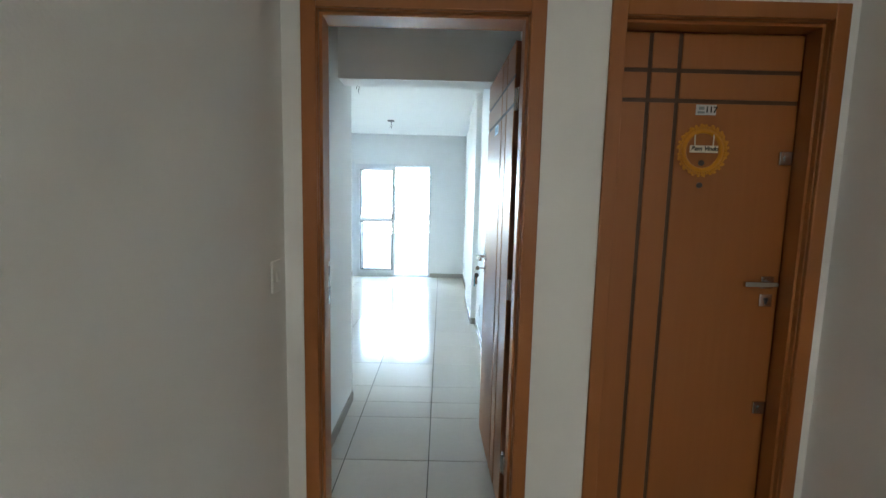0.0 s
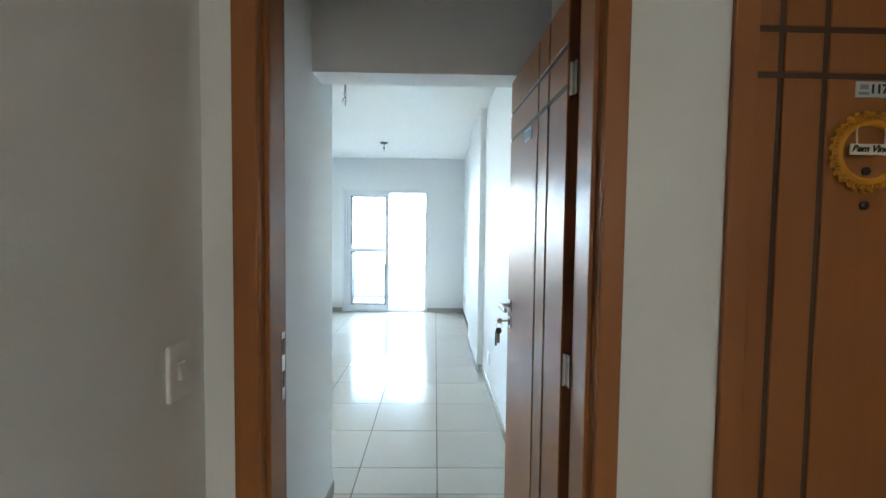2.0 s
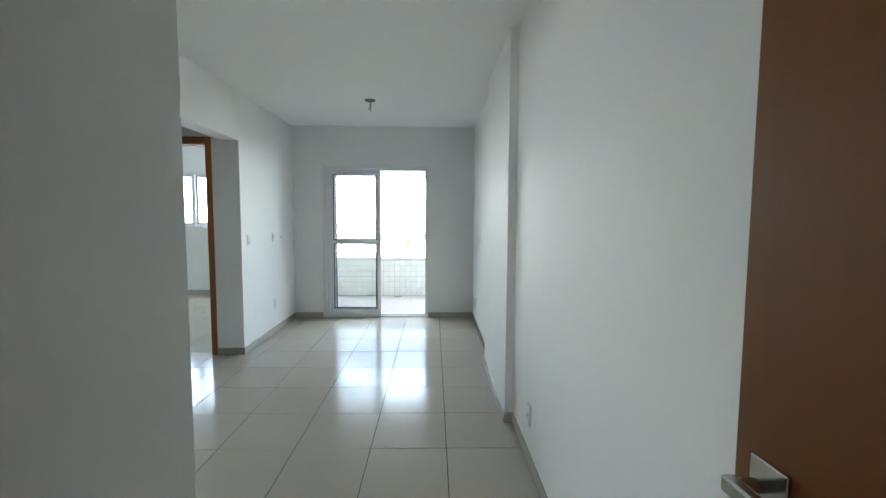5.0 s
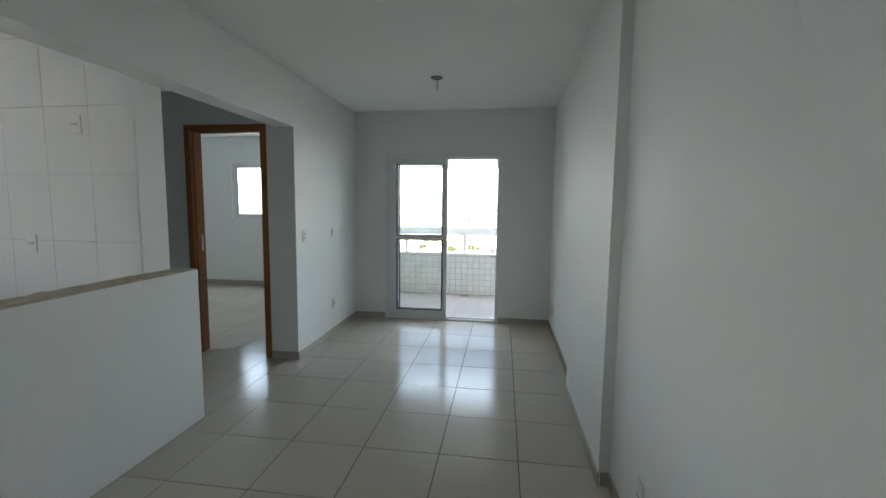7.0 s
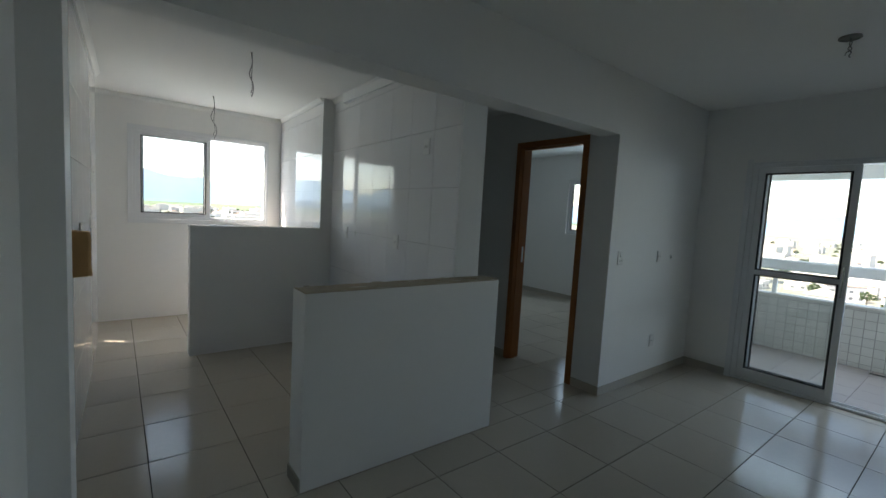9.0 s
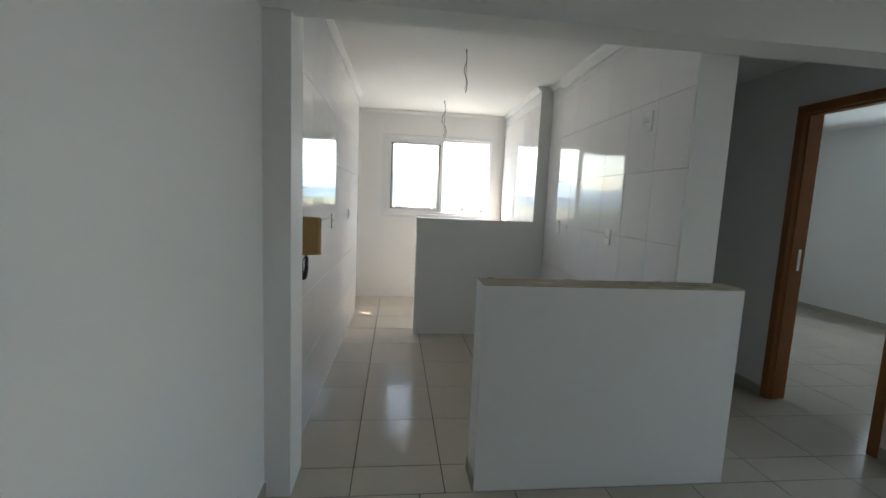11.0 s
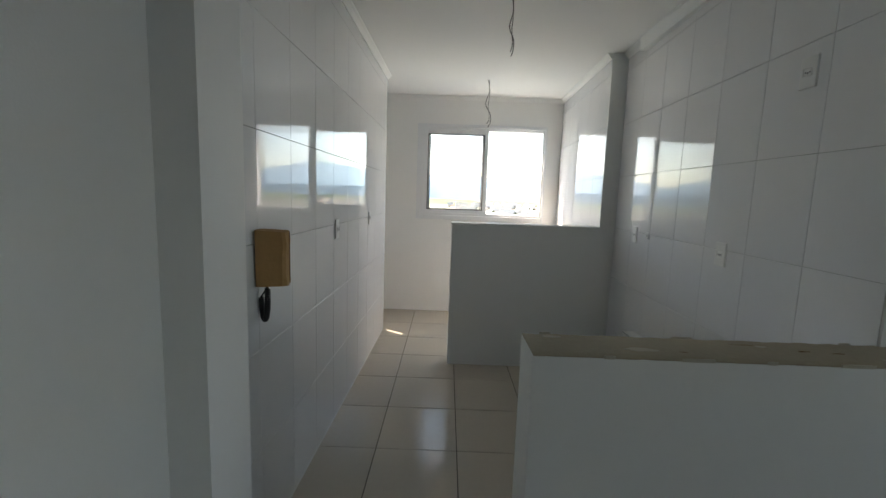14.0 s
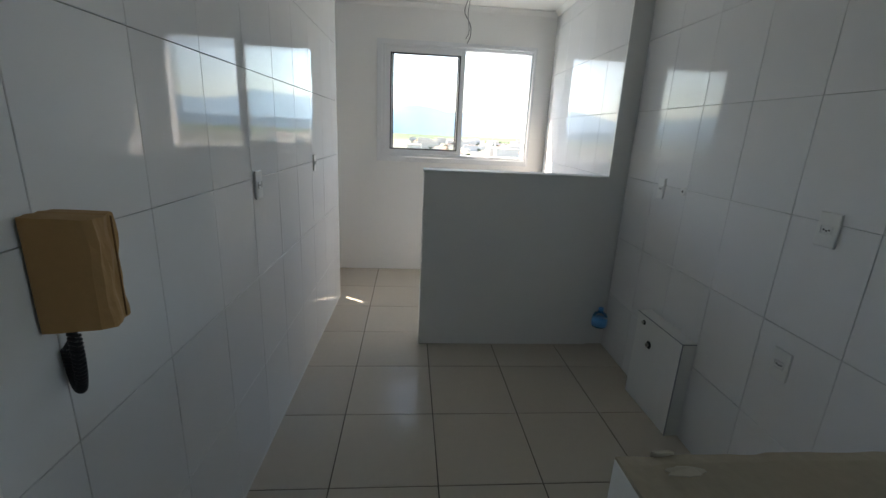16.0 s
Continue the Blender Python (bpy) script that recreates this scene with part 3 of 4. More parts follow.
loop = scroll_mesh("scroll", [(0.000, 0.080), (0.006, 0.084), (0.007, 0.090), (0.001, 0.094), (-0.005, 0.090), (-0.004, 0.084), (0.001, 0.083)], 0.0023)
leaf_l = scroll_mesh("leaf_tip", [(0.000, 0.091), (0.006, 0.097), (0.003, 0.103), (-0.002, 0.101), (0.000, 0.097)], 0.0025)
leaf_r = scroll_mesh("leaf_tip", [(0.000, 0.091), (-0.005, 0.095), (-0.004, 0.100), (0.001, 0.098), (-0.001, 0.095)], 0.0025)
for i in range(28):
    for kind, shift in ((loop, 0.0), (loop, 0.5), (leaf_l if i % 4 else leaf_r, 0.35), (leaf_r, -0.2)):
        if kind is leaf_r and i % 2:
            continue
        s = new(kind.name.split(".")[0], kind)
        s.parent = wreath
        s.matrix_basis = Matrix.Rotation(2 * math.pi * (i + shift) / 28, 4, "Y")
board = part("welcome_board", box_bm(-0.056, -0.014, -0.009, 0.056, -0.008, 0.019, 0.002), M_CREAM, wreath, "cream welcome board")
lettering("welcome_words", "Bem Vindo", 0.024, M_BLACK, board, (0, -0.0146, 0.006), 0.35)
for x in (-0.036, 0.036):
    part("chain", tube_bm([(x, -0.010, 0.018), (x * 1.04, -0.009, 0.05), (x, -0.008, 0.064)], 0.0022, 6), M_CREAM, wreath)

# bedroom door frame
door_casing("door_3", -2.815, -2.115, 2.13, D2Y, D2Y + 0.13, "orange-brown wooden frame of the open bedroom doorway")
bd3 = bpy.data.objects["door_3"]
sp = part("strike_plate", box_bm(0, -0.012, 1.0, 0.0015, 0.012, 1.16, 0.0005), M_CHROME, bd3, "steel strike plate")
sp.location = (-0.350 + 0.0005, 0.10, 0)

# ---------------------------------------------------------------- balcony door and windows


def bar(parent, name, b, mat=M_ALU, bevel=0.003, label=""):
    return part(name, box_bm(*b, bevel, 2), mat, parent, label)


def pane(parent, b, mat=M_GLASS):
    o = part("pane", box_bm(*b), mat, parent, "clear glass")
    o.visible_shadow = False
    return o


# black gaskets, drawn wide so they also stand for the stiles' shaded inner sides
def gasket(parent, x0, z0, x1, z1, y0, y1, w=0.012):
    for b in ((x0, y0, z0, x0 + w, y1, z1), (x1 - w, y0, z0, x1, y1, z1), (x0 + w, y0, z0, x1 - w, y1, z0 + w), (x0 + w, y0, z1 - w, x1 - w, y1, z1)):
        part("gasket", box_bm(*b), M_GASKET, parent)


def sash(parent, x0, x1, z0, z1, y, stile, bottom, rail=None, t=0.028):
    """A sliding sash in the plane y: stiles, rails, gaskets and panes."""
    s = part("sash", box_bm(x0, y, z0, x0 + stile, y + t, z1, 0.003, 2), M_ALU, parent)
    bar(s, "stile", (x1 - stile, y, z0, x1, y + t, z1))
    bar(s, "bottom_rail", (x0 + stile, y, z0, x1 - stile, y + t, z0 + bottom))
    bar(s, "top_rail", (x0 + stile, y, z1 - stile, x1 - stile, y + t, z1))
    rows = [(z0 + bottom, z1 - stile)]
    if rail:
        bar(s, "mid_rail", (x0 + stile, y, rail - 0.022, x1 - stile, y + t, rail + 0.022))
        rows = [(z0 + bottom, rail - 0.022), (rail + 0.022, z1 - stile)]
    for a, b in rows:
        gasket(s, x0 + stile, a, x1 - stile, b, y + 0.004, y + t - 0.004)
        pane(s, (x0 + stile + 0.005, y + 0.011, a + 0.005, x1 - stile - 0.005, y + 0.016, b - 0.005))
    return s


gd = thing("door_4", "white aluminium sliding balcony door, half open", "sliding door", (0, FAR, 0), kind="structure")
for b in ((GX0, 0.015, 0, GX0 + 0.045, 0.125, GTOP), (GX1 - 0.030, 0.015, 0, GX1, 0.125, GTOP), (GX0 + 0.045, 0.015, GTOP - 0.035, GX1 - 0.030, 0.125, GTOP),
          (GX0 + 0.045, 0.015, 0, GX1 - 0.030, 0.125, 0.022)):
    bar(gd, "frame", b)
for b in ((GX0 - 0.045, -0.008, 0, GX0 + 0.004, 0.016, GTOP + 0.045), (GX1 - 0.004, -0.008, 0, GX1 + 0.012, 0.016, GTOP + 0.012), (GX0 + 0.004, -0.008, GTOP - 0.004, GX1 - 0.004, 0.016, GTOP + 0.012)):
    bar(gd, "cover_strip", b)
for y in (0.045, 0.085):
    bar(gd, "track", (GX0 + 0.045, y, 0.022, GX1 - 0.030, y + 0.008, 0.034), M_ALU, 0.001)
sash(gd, GX0 + 0.045, -0.60, 0.034, GTOP - 0.036, 0.030, 0.052, 0.085, 1.062)
sash(gd, GX0 + 0.075, -0.62, 0.034, GTOP - 0.036, 0.075, 0.045, 0.085, 1.062)
part("pull", box_bm(-0.636, 0.016, 0.93, -0.622, 0.030, 1.19, 0.003, 2), M_CHROME, gd, "slim steel pull")

kwin = thing("window_1", "white aluminium sliding laundry window, half open", "window", (KW, 0, 0), 90, kind="structure")
# the window's own x runs along +y of the room, its y along -x
for b in ((KY0, 0.01, KZ0, KY0 + 0.035, 0.12, KZ1), (KY1 - 0.025, 0.01, KZ0, KY1, 0.12, KZ1), (KY0 + 0.035, 0.01, KZ1 - 0.030, KY1 - 0.025, 0.12, KZ1), (KY0 + 0.035, 0.01, KZ0, KY1 - 0.025, 0.12, KZ0 + 0.035)):
    bar(kwin, "frame", b)
for b in ((KY0 - 0.045, -0.012, KZ0 - 0.045, KY0 + 0.004, 0.012, KZ1 + 0.035), (KY1 - 0.004, -0.012, KZ0 - 0.045, KY1 + 0.022, 0.012, KZ1 + 0.035), (KY0 + 0.004, -0.012, KZ1 - 0.004, KY1 - 0.004, 0.012, KZ1 + 0.035),
          (KY0 + 0.004, -0.012, KZ0 - 0.045, KY1 - 0.004, 0.012, KZ0 + 0.004)):
    bar(kwin, "cover_strip", b)
sash(kwin, KY0 + 0.035, 4.865, KZ0 + 0.030, KZ1 - 0.028, 0.025, 0.045, 0.045)
sash(kwin, KY0 + 0.060, 4.845, KZ0 + 0.030, KZ1 - 0.028, 0.065, 0.040, 0.045)
part("latch", box_bm(4.83, 0.012, 1.60, 4.845, 0.026, 1.74, 0.003, 2), M_ALU, kwin, "white window latch")

bwin = thing("window_2", "white aluminium bedroom window", "window", (0, BEDY, 0), kind="structure")
for b in ((BW0, 0.03, BZ0, BW0 + 0.035, 0.12, BZ1), (BW1 - 0.035, 0.03, BZ0, BW1, 0.12, BZ1), (BW0 + 0.035, 0.03, BZ1 - 0.035, BW1 - 0.035, 0.12, BZ1), (BW0 + 0.035, 0.03, BZ0, BW1 - 0.035, 0.12, BZ0 + 0.035)):
    bar(bwin, "frame", b)
sash(bwin, BW0 + 0.035, -4.14, BZ0 + 0.033, BZ1 - 0.033, 0.045, 0.04, 0.045)
sash(bwin, -4.16, BW1 - 0.035, BZ0 + 0.033, BZ1 - 0.033, 0.080, 0.04, 0.045)

# balcony railing
rail = thing("balcony_railing", "white metal railing on the balcony parapet", "railing", (0, PARY + 0.075, 0.672))
bm = box_bm(-1.78, -0.030, 0.305, 1.89, 0.030, 0.440, 0.022, 4)
part("top_rail", bm, M_ALU, rail)
for x in (-1.55, -0.535, 0.48, 1.5):
    part("post", box_bm(x - 0.022, -0.022, 0.0, x + 0.022, 0.022, 0.306, 0.003), M_ALU, rail)
    o = part("post_foot", box_bm(x - 0.045, -0.04, 0.0, x + 0.045, 0.04, 0.008, 0.002), M_ALU, rail)


# ---------------------------------------------------------------- peninsula
pen = thing("peninsula_wall", "white painted kitchen half wall with an unfinished mortar top", "half wall", (-1.992, 5.299, 0), kind="structure")
PX, PY = 0.089, 0.662
part("body", box_bm(-PX, -PY, 0, PX, PY, 1.028, 0.003, 2), M_WALL, pen)
rng = random.Random(4)
bm = bmesh.new()
NXS, NYS = 9, 64
top_v = []
for j in range(NYS + 1):
    row = []
    for i in range(NXS + 1):
        u, v = -PX + 0.001 + (2 * PX - 0.002) * i / NXS, -PY + 0.001 + (2 * PY - 0.002) * j / NYS
        p = Vector((u * 9, v * 9, 1.7))
        h = 0.006 + 0.0016 * noise.noise(p) + 0.001 * noise.noise(p * 3.1)
        edge = min(i, NXS - i)
        if edge == 0:
            h -= 0.003 + 0.003 * noise.noise(p * 2.3)
        if edge <= 1:
            u += 0.004 * noise.noise(p * 4)
        row.append(bm.verts.new((u, v, 1.028 + max(0.0008, h))))
    top_v.append(row)
low = [[bm.verts.new((v.co.x, v.co.y, 1.0275)) for v in row] for row in top_v]
for j in range(NYS):
    for i in range(NXS):
        bm.faces.new((top_v[j][i], top_v[j][i + 1], top_v[j + 1][i + 1], top_v[j + 1][i]))
for j in range(NYS):
    for i in (0, NXS):
        bm.faces.new((top_v[j][i], top_v[j + 1][i], low[j + 1][i], low[j][i]))
for i in range(NXS):
    for j in (0, NYS):
        bm.faces.new((top_v[j][i], top_v[j][i + 1], low[j][i + 1], low[j][i]))
part("mortar_top", bm, M_MORTAR, pen, "rough brown mortar bed")


def chip(cx, cy, length, width, k):
    """A thin torn flake on the mortar with an uneven outline, cx, cy from the wall's middle; it hugs the edge it lies on."""
    bm = bmesh.new()
    n = 18
    top, low = [], []
    for i in range(n):
        a = 2 * math.pi * i / n
        f = 1 + 0.55 * noise.noise(Vector((math.cos(a) * 1.7, math.sin(a) * 1.7, k * 2.3)))
        x = max(-PX - 0.003, min(PX + 0.003, cx + math.cos(a) * width * f))
        y = max(-PY - 0.003, min(PY + 0.003, cy + math.sin(a) * length * f))
        top.append(bm.verts.new((x, y, 1.0352 + 0.0006 * math.sin(3 * a + k))))
        low.append(bm.verts.new((x, y, 1.0270)))
    bm.faces.new(top)
    for i in range(n):
        bm.faces.new((low[i], low[(i + 1) % n], top[(i + 1) % n], top[i]))
    return bm


for k in range(9):
    y = -PY + 0.03 + (2 * PY - 0.06) * (k + rng.uniform(0.1, 0.9)) / 9
    side = 1 if k % 3 else -1
    part("paint_flake", chip(side * (PX + 0.001), y, rng.uniform(0.010, 0.050), rng.uniform(0.002, 0.006), k), M_SMEAR, pen, "torn flake of pale plaster")
for k, (x, y, a, b) in enumerate(((-0.055, -0.58, 0.025, 0.010), (0.03, -0.36, 0.045, 0.012), (-0.03, 0.02, 0.016, 0.006), (0.045, 0.33, 0.03, 0.006))):
    part("plaster_smear", chip(x, y, a, b, 40 + k), M_SMEAR, pen, "smear of pale plaster")
for k in range(7):
    y = rng.uniform(-PY + 0.05, PY - 0.05)
    part("crack", chip(rng.uniform(-0.05, 0.06), y, rng.uniform(0.012, 0.035), 0.0012, 80 + k), M_CARDD, pen, "dark crack in the mortar")

# ---------------------------------------------------------------- baseboards


def baseboard(runs, h=0.075, t=0.009, name="baseboard"):
    """Tile skirting in lengths along (x0, y0, x1, y1, nx, ny)."""
    for x0, y0, x1, y1, nx, ny in runs:
        bx = (min(x0, x1, x0 + nx * t, x1 + nx * t), min(y0, y1, y0 + ny * t, y1 + ny * t), 0.0005, max(x0, x1, x0 + nx * t, x1 + nx * t), max(y0, y1, y0 + ny * t, y1 + ny * t), h)
        tagged(part(name, box_bm(*bx, 0.0025), M_BASE), "beige ceramic tile skirting along the wall", "baseboard", kind="structure")


baseboard([
    (HL, CB, HL, WA + 0.009, 1, 0), (HR, CB, HR, 5.64, -1, 0), (0.632, 5.631, 0.632, 6.809, -1, 0), (0.641, 5.64, HR, 5.64, 0, -1), (0.641, 6.80, HR, 6.80, 0, 1),
    (HR, 6.809, HR, FAR, -1, 0), (GX1 + 0.014, FAR, HR - 0.009, FAR, 0, -1), (LW, FAR, GX0 - 0.047, FAR, 0, -1), (LW, D2Y - 0.009, LW, FAR - 0.009, 1, 0),
    (DX1 + 0.029, D2Y, LW, D2Y, 0, -1), (-3.9, D2Y, DX0 - 0.03, D2Y, 0, -1), (-1.915, WA, HL, WA, 0, 1), (-3.9, KR + 0.17, KX, KR + 0.17, 0, 1),
    (-2.081, 4.637, -1.903, 4.637, 0, -1), (-6.05, BEDY, LW - OUT, BEDY, 0, -1), (-6.05, D2Y + 0.13, -6.05, BEDY - 0.009, 1, 0)])

# ---------------------------------------------------------------- switches and sockets


def wall_plate(name, label, at, turn, kind, w=0.075, h=0.115):
    """White plate on a wall, facing -y before it is turned; kind: rocker, socket, switch_socket, round or blank."""
    p = thing(name, label, "socket" if "socket" in kind or kind == "round" else "switch", at, turn)
    if kind == "round":
        part("plate", lathe_bm([(0.022, 0), (0.022, 0.004), (0.018, 0.007)], (0, 0, 0), (0, -1, 0), 20), M_PLASTIC, p)
        part("hole", lathe_bm([(0.007, 0.0068), (0.007, 0.0076)], (0, 0, 0), (0, -1, 0), 12), M_SOCKET, p)
        return p
    part("plate", box_bm(-w / 2, -0.009, -h / 2, w / 2, 0, h / 2, 0.003, 2), M_PLASTIC, p)
    if "switch" in kind or kind == "rocker":
        z = 0.024 if "socket" in kind else 0.0
        bm = box_bm(-0.013, -0.015, z - 0.018, 0.013, -0.008, z + 0.018, 0.002)
        for v in bm.verts:
            if v.co.y < -0.011:
                v.co.y += 0.004 * (v.co.z - z) / 0.018
        part("rocker", bm, M_PLASTIC, p)
    if "socket" in kind:
        z = -0.024 if "switch" in kind else 0.0
        part("face", box_bm(-0.020, -0.0105, z - 0.014, 0.020, -0.0085, z + 0.014, 0.004, 2), M_PLASTIC, p)
        for x in (-0.0095, 0, 0.0095):
            part("hole", cyl_bm((x, -0.0098, z - (0.003 if x == 0 else 0)), (x, -0.0112, z - (0.003 if x == 0 else 0)), 0.0032, seg=10), M_SOCKET, p)
    return p


wall_plate("light_switch", "white rocker switch on the corridor side wall", (-0.335, 2.277, 1.142), 90, "rocker")
wall_plate("light_switch", "white rocker switch on the hall wall", (HL, 2.853, 1.135), 90, "rocker")
wall_plate("wall_socket", "white wall socket low on the long wall", (HR, 5.163, 0.285), -90, "socket")
wall_plate("wall_socket", "white wall socket low near the balcony", (HR, 8.25, 0.31), -90, "socket")
wall_plate("light_switch", "white switch and socket plate beside the bedroom lobby", (LW, 7.262, 1.165), 90, "switch_socket")
wall_plate("wall_socket", "white television socket plate on the wall", (LW, 7.93, 1.165), 90, "socket", 0.05, 0.10)
wall_plate("cable_outlet", "small round white cable outlet on the wall", (LW, 8.19, 1.155), 90, "round")
wall_plate("wall_socket", "white wall socket low on the living wall", (LW, 7.95, 0.36), 90, "socket")
wall_plate("wall_socket", "white wall socket on the tiled kitchen wall", (-3.40, left_y(-3.40), 1.212), 180, "socket")
wall_plate("blank_plate", "narrow white plate on the tiled wall", (-4.37, left_y(-4.37), 1.23), 180, "socket", 0.05, 0.10)
wall_plate("wall_socket", "white wall socket on the tiled kitchen wall", (-2.875, wall_y(-2.875), 1.200), 0, "socket")
wall_plate("wall_socket", "white wall socket near the laundry half wall", (-3.905, wall_y(-3.905), 1.203), 0, "socket", 0.06)
wall_plate("water_outlet", "small round capped water outlet on the tiles", (-3.70, wall_y(-3.70), 1.212), 0, "round")
wall_plate("wall_socket", "white wall socket high on the tiled wall", (-2.475, wall_y(-2.475), 1.932), 0, "socket")
wall_plate("wall_socket", "white wall socket low on the tiled wall", (-2.905, wall_y(-2.905), 0.683), 0, "socket")

# ---------------------------------------------------------------- ceiling fittings


def ceiling_rose(at, drop):
    r = thing("ceiling_rose", "dark grey ceiling box with bare hanging wires", "ceiling outlet", at)
    part("box_rim", lathe_bm([(0.055, 0), (0.055, -0.008), (0.044, -0.012), (0.040, -0.004)], seg=24), M_ROSE, r)
    pts = [(0.0, 0, -0.004), (0.010, 0.004, -drop * 0.3), (-0.004, 0.002, -drop * 0.55), (0.012, 0, -drop * 0.75), (0.004, 0.002, -drop * 0.9), (0.010, 0, -drop)]
    part("wire", tube_bm(spline(pts), 0.0030, 6), M_WIRE, r)
    pts = [(0.004, 0.003, -0.004), (0.000, 0.006, -drop * 0.35), (0.012, 0.003, -drop * 0.6), (-0.010, 0.005, -drop * 0.72), (-0.016, 0.002, -drop * 0.85)]
    part("wire", tube_bm(spline(pts), 0.0026, 6), M_WIRE, r)
    return r


ceiling_rose((-0.551, 4.90, CEIL), 0.21)
ceiling_rose((-0.536, 7.388, CEIL), 0.12)


def hanging_wires(at, drop, curl):
    w = thing("hanging_wires", "bare twisted wires hanging from the kitchen ceiling", "wires", at)
    part("grommet", lathe_bm([(0.012, 0), (0.012, -0.003), (0.006, -0.005)], seg=14), M_PLASTIC, w)
    part("wire", tube_bm(spline([(0, 0, 0), (0.01, 0.012 * curl, -drop * 0.25), (0, -0.020 * curl, -drop * 0.5), (0.01, 0.030 * curl, -drop * 0.72), (0, 0.034 * curl, -drop * 0.88), (0.005, 0.012 * curl, -drop)]), 0.0032, 6), M_WIRE, w)
    part("wire", tube_bm(spline([(0.006, 0.004, 0), (0, 0.016 * curl, -drop * 0.3), (0.01, 0.006 * curl, -drop * 0.55), (0, 0.022 * curl, -drop * 0.8), (0.004, 0.0, -drop * 0.93)]), 0.0026, 6), M_WIRE, w)


hanging_wires((-3.47, 4.735, KC), 0.33, 0.5)
hanging_wires((-5.26, 4.765, KC), 0.46, 1.0)

# unseen ceiling lamp, added behind the walker to light the corridor
lamp = thing("ceiling_lamp", "added round white corridor fill lamp, out of view", "ceiling lamp", (0.70, -2.7, CEIL))
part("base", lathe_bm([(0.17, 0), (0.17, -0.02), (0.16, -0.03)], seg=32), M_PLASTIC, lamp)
part("diffuser", lathe_bm([(0.155, -0.030), (0.15, -0.055), (0.11, -0.075), (0.02, -0.085)], seg=32), M_FILL, lamp)

# ---------------------------------------------------------------- kitchen things
box = thing("intercom_box", "brown cardboard wrapped round an intercom on the tiles", "cardboard box", (-2.360, left_y(-2.360), 1.188), 10)
W, H, D = 0.042, 0.099, 0.108
bm = bmesh.new()
front = []
N = 10
for j in range(N + 1):
    row = []
    for i in range(N + 1):
        u, v = -1 + 2 * i / N, -1 + 2 * j / N
        dent = 0.009 * noise.noise(Vector((u * 1.6, v * 1.6, 3)))
        x = W * u * (1 - 0.05 * (1 - v) / 2) + 0.003 * noise.noise(Vector((v * 4, 0, u)))
        row.append(bm.verts.new((x, D + dent - 0.012 * max(0, abs(u) - 0.8) / 0.2, H * v + 0.003 * noise.noise(Vector((u * 4, 2, v))))))
    front.append(row)
ring = [front[0][i] for i in range(N)] + [front[j][N] for j in range(N)] + [front[N][i] for i in range(N, 0, -1)] + [front[j][0] for j in range(N, 0, -1)]
for j in range(N):
    for i in range(N):
        bm.faces.new((front[j][i], front[j][i + 1], front[j + 1][i + 1], front[j + 1][i]))
prev = ring
for s in range(1, 5):
    cur = [bm.verts.new((v.co.x * (1 - (0.16 if v.co.x > 0 else -0.05) * s / 4), D * (1 - s / 4) + 0.001, v.co.z * (1 + 0.04 * s / 4) + 0.0022 * noise.noise(Vector((v.co.x * 40, s, v.co.z * 40))))) for v in ring]
    for i in range(len(ring)):
        bm.faces.new((prev[i], prev[(i + 1) % len(ring)], cur[(i + 1) % len(ring)], cur[i]))
    prev = cur
part("carton", bm, M_CARD, box)
part("flap", box_bm(-W * 1.06, 0.02, -H * 0.98, -W * 1.02, D * 0.80, H * 0.9, 0.001), M_CARD, box, "folded cardboard side flap")
part("fold_seam", box_bm(-W * 0.36, D + 0.0015, -H * 0.96, -W * 0.345, D + 0.0045, H * 0.97), M_CARDD, box)
bm = bmesh.new()
for i in range(13):
    z = -H * 0.95 + i * H * 1.9 / 12
    box_bm(-W * 1.055, 0.004, z - 0.006, -W * 1.035, 0.016 + 0.004 * (i % 2), z + 0.006, 0.001, bm=bm)
part("torn_edge", bm, M_CARDD, box, "torn corrugated edge")
coil = []
for i in range(420):
    t = i / 419
    a = math.pi * (0.02 + 1.10 * t)
    c = Vector((0.004 - 0.012 * math.cos(a), D * 0.22 - 0.014 * math.cos(a), -H - 0.045 - 0.088 * math.sin(a)))
    k = 2 * math.pi * 36 * t
    coil.append(c + Vector((0.0078 * math.cos(k) * math.cos(a), 0.0078 * math.sin(k), 0.0078 * math.cos(k) * math.sin(a))))
part("coiled_cord", tube_bm(coil, 0.0036, 6), M_CORD, box, "black coiled handset cord", True)
part("cord_end", tube_bm(spline([(0.002, D * 0.3, -H + 0.005), (-0.004, D * 0.25, -H - 0.02), tuple(coil[0])]), 0.003, 6), M_CORD, box)
part("cord_end", tube_bm(spline([(0.008, D * 0.32, -H + 0.005), (0.014, D * 0.36, -H - 0.02), tuple(coil[-1])]), 0.003, 6), M_CORD, box)

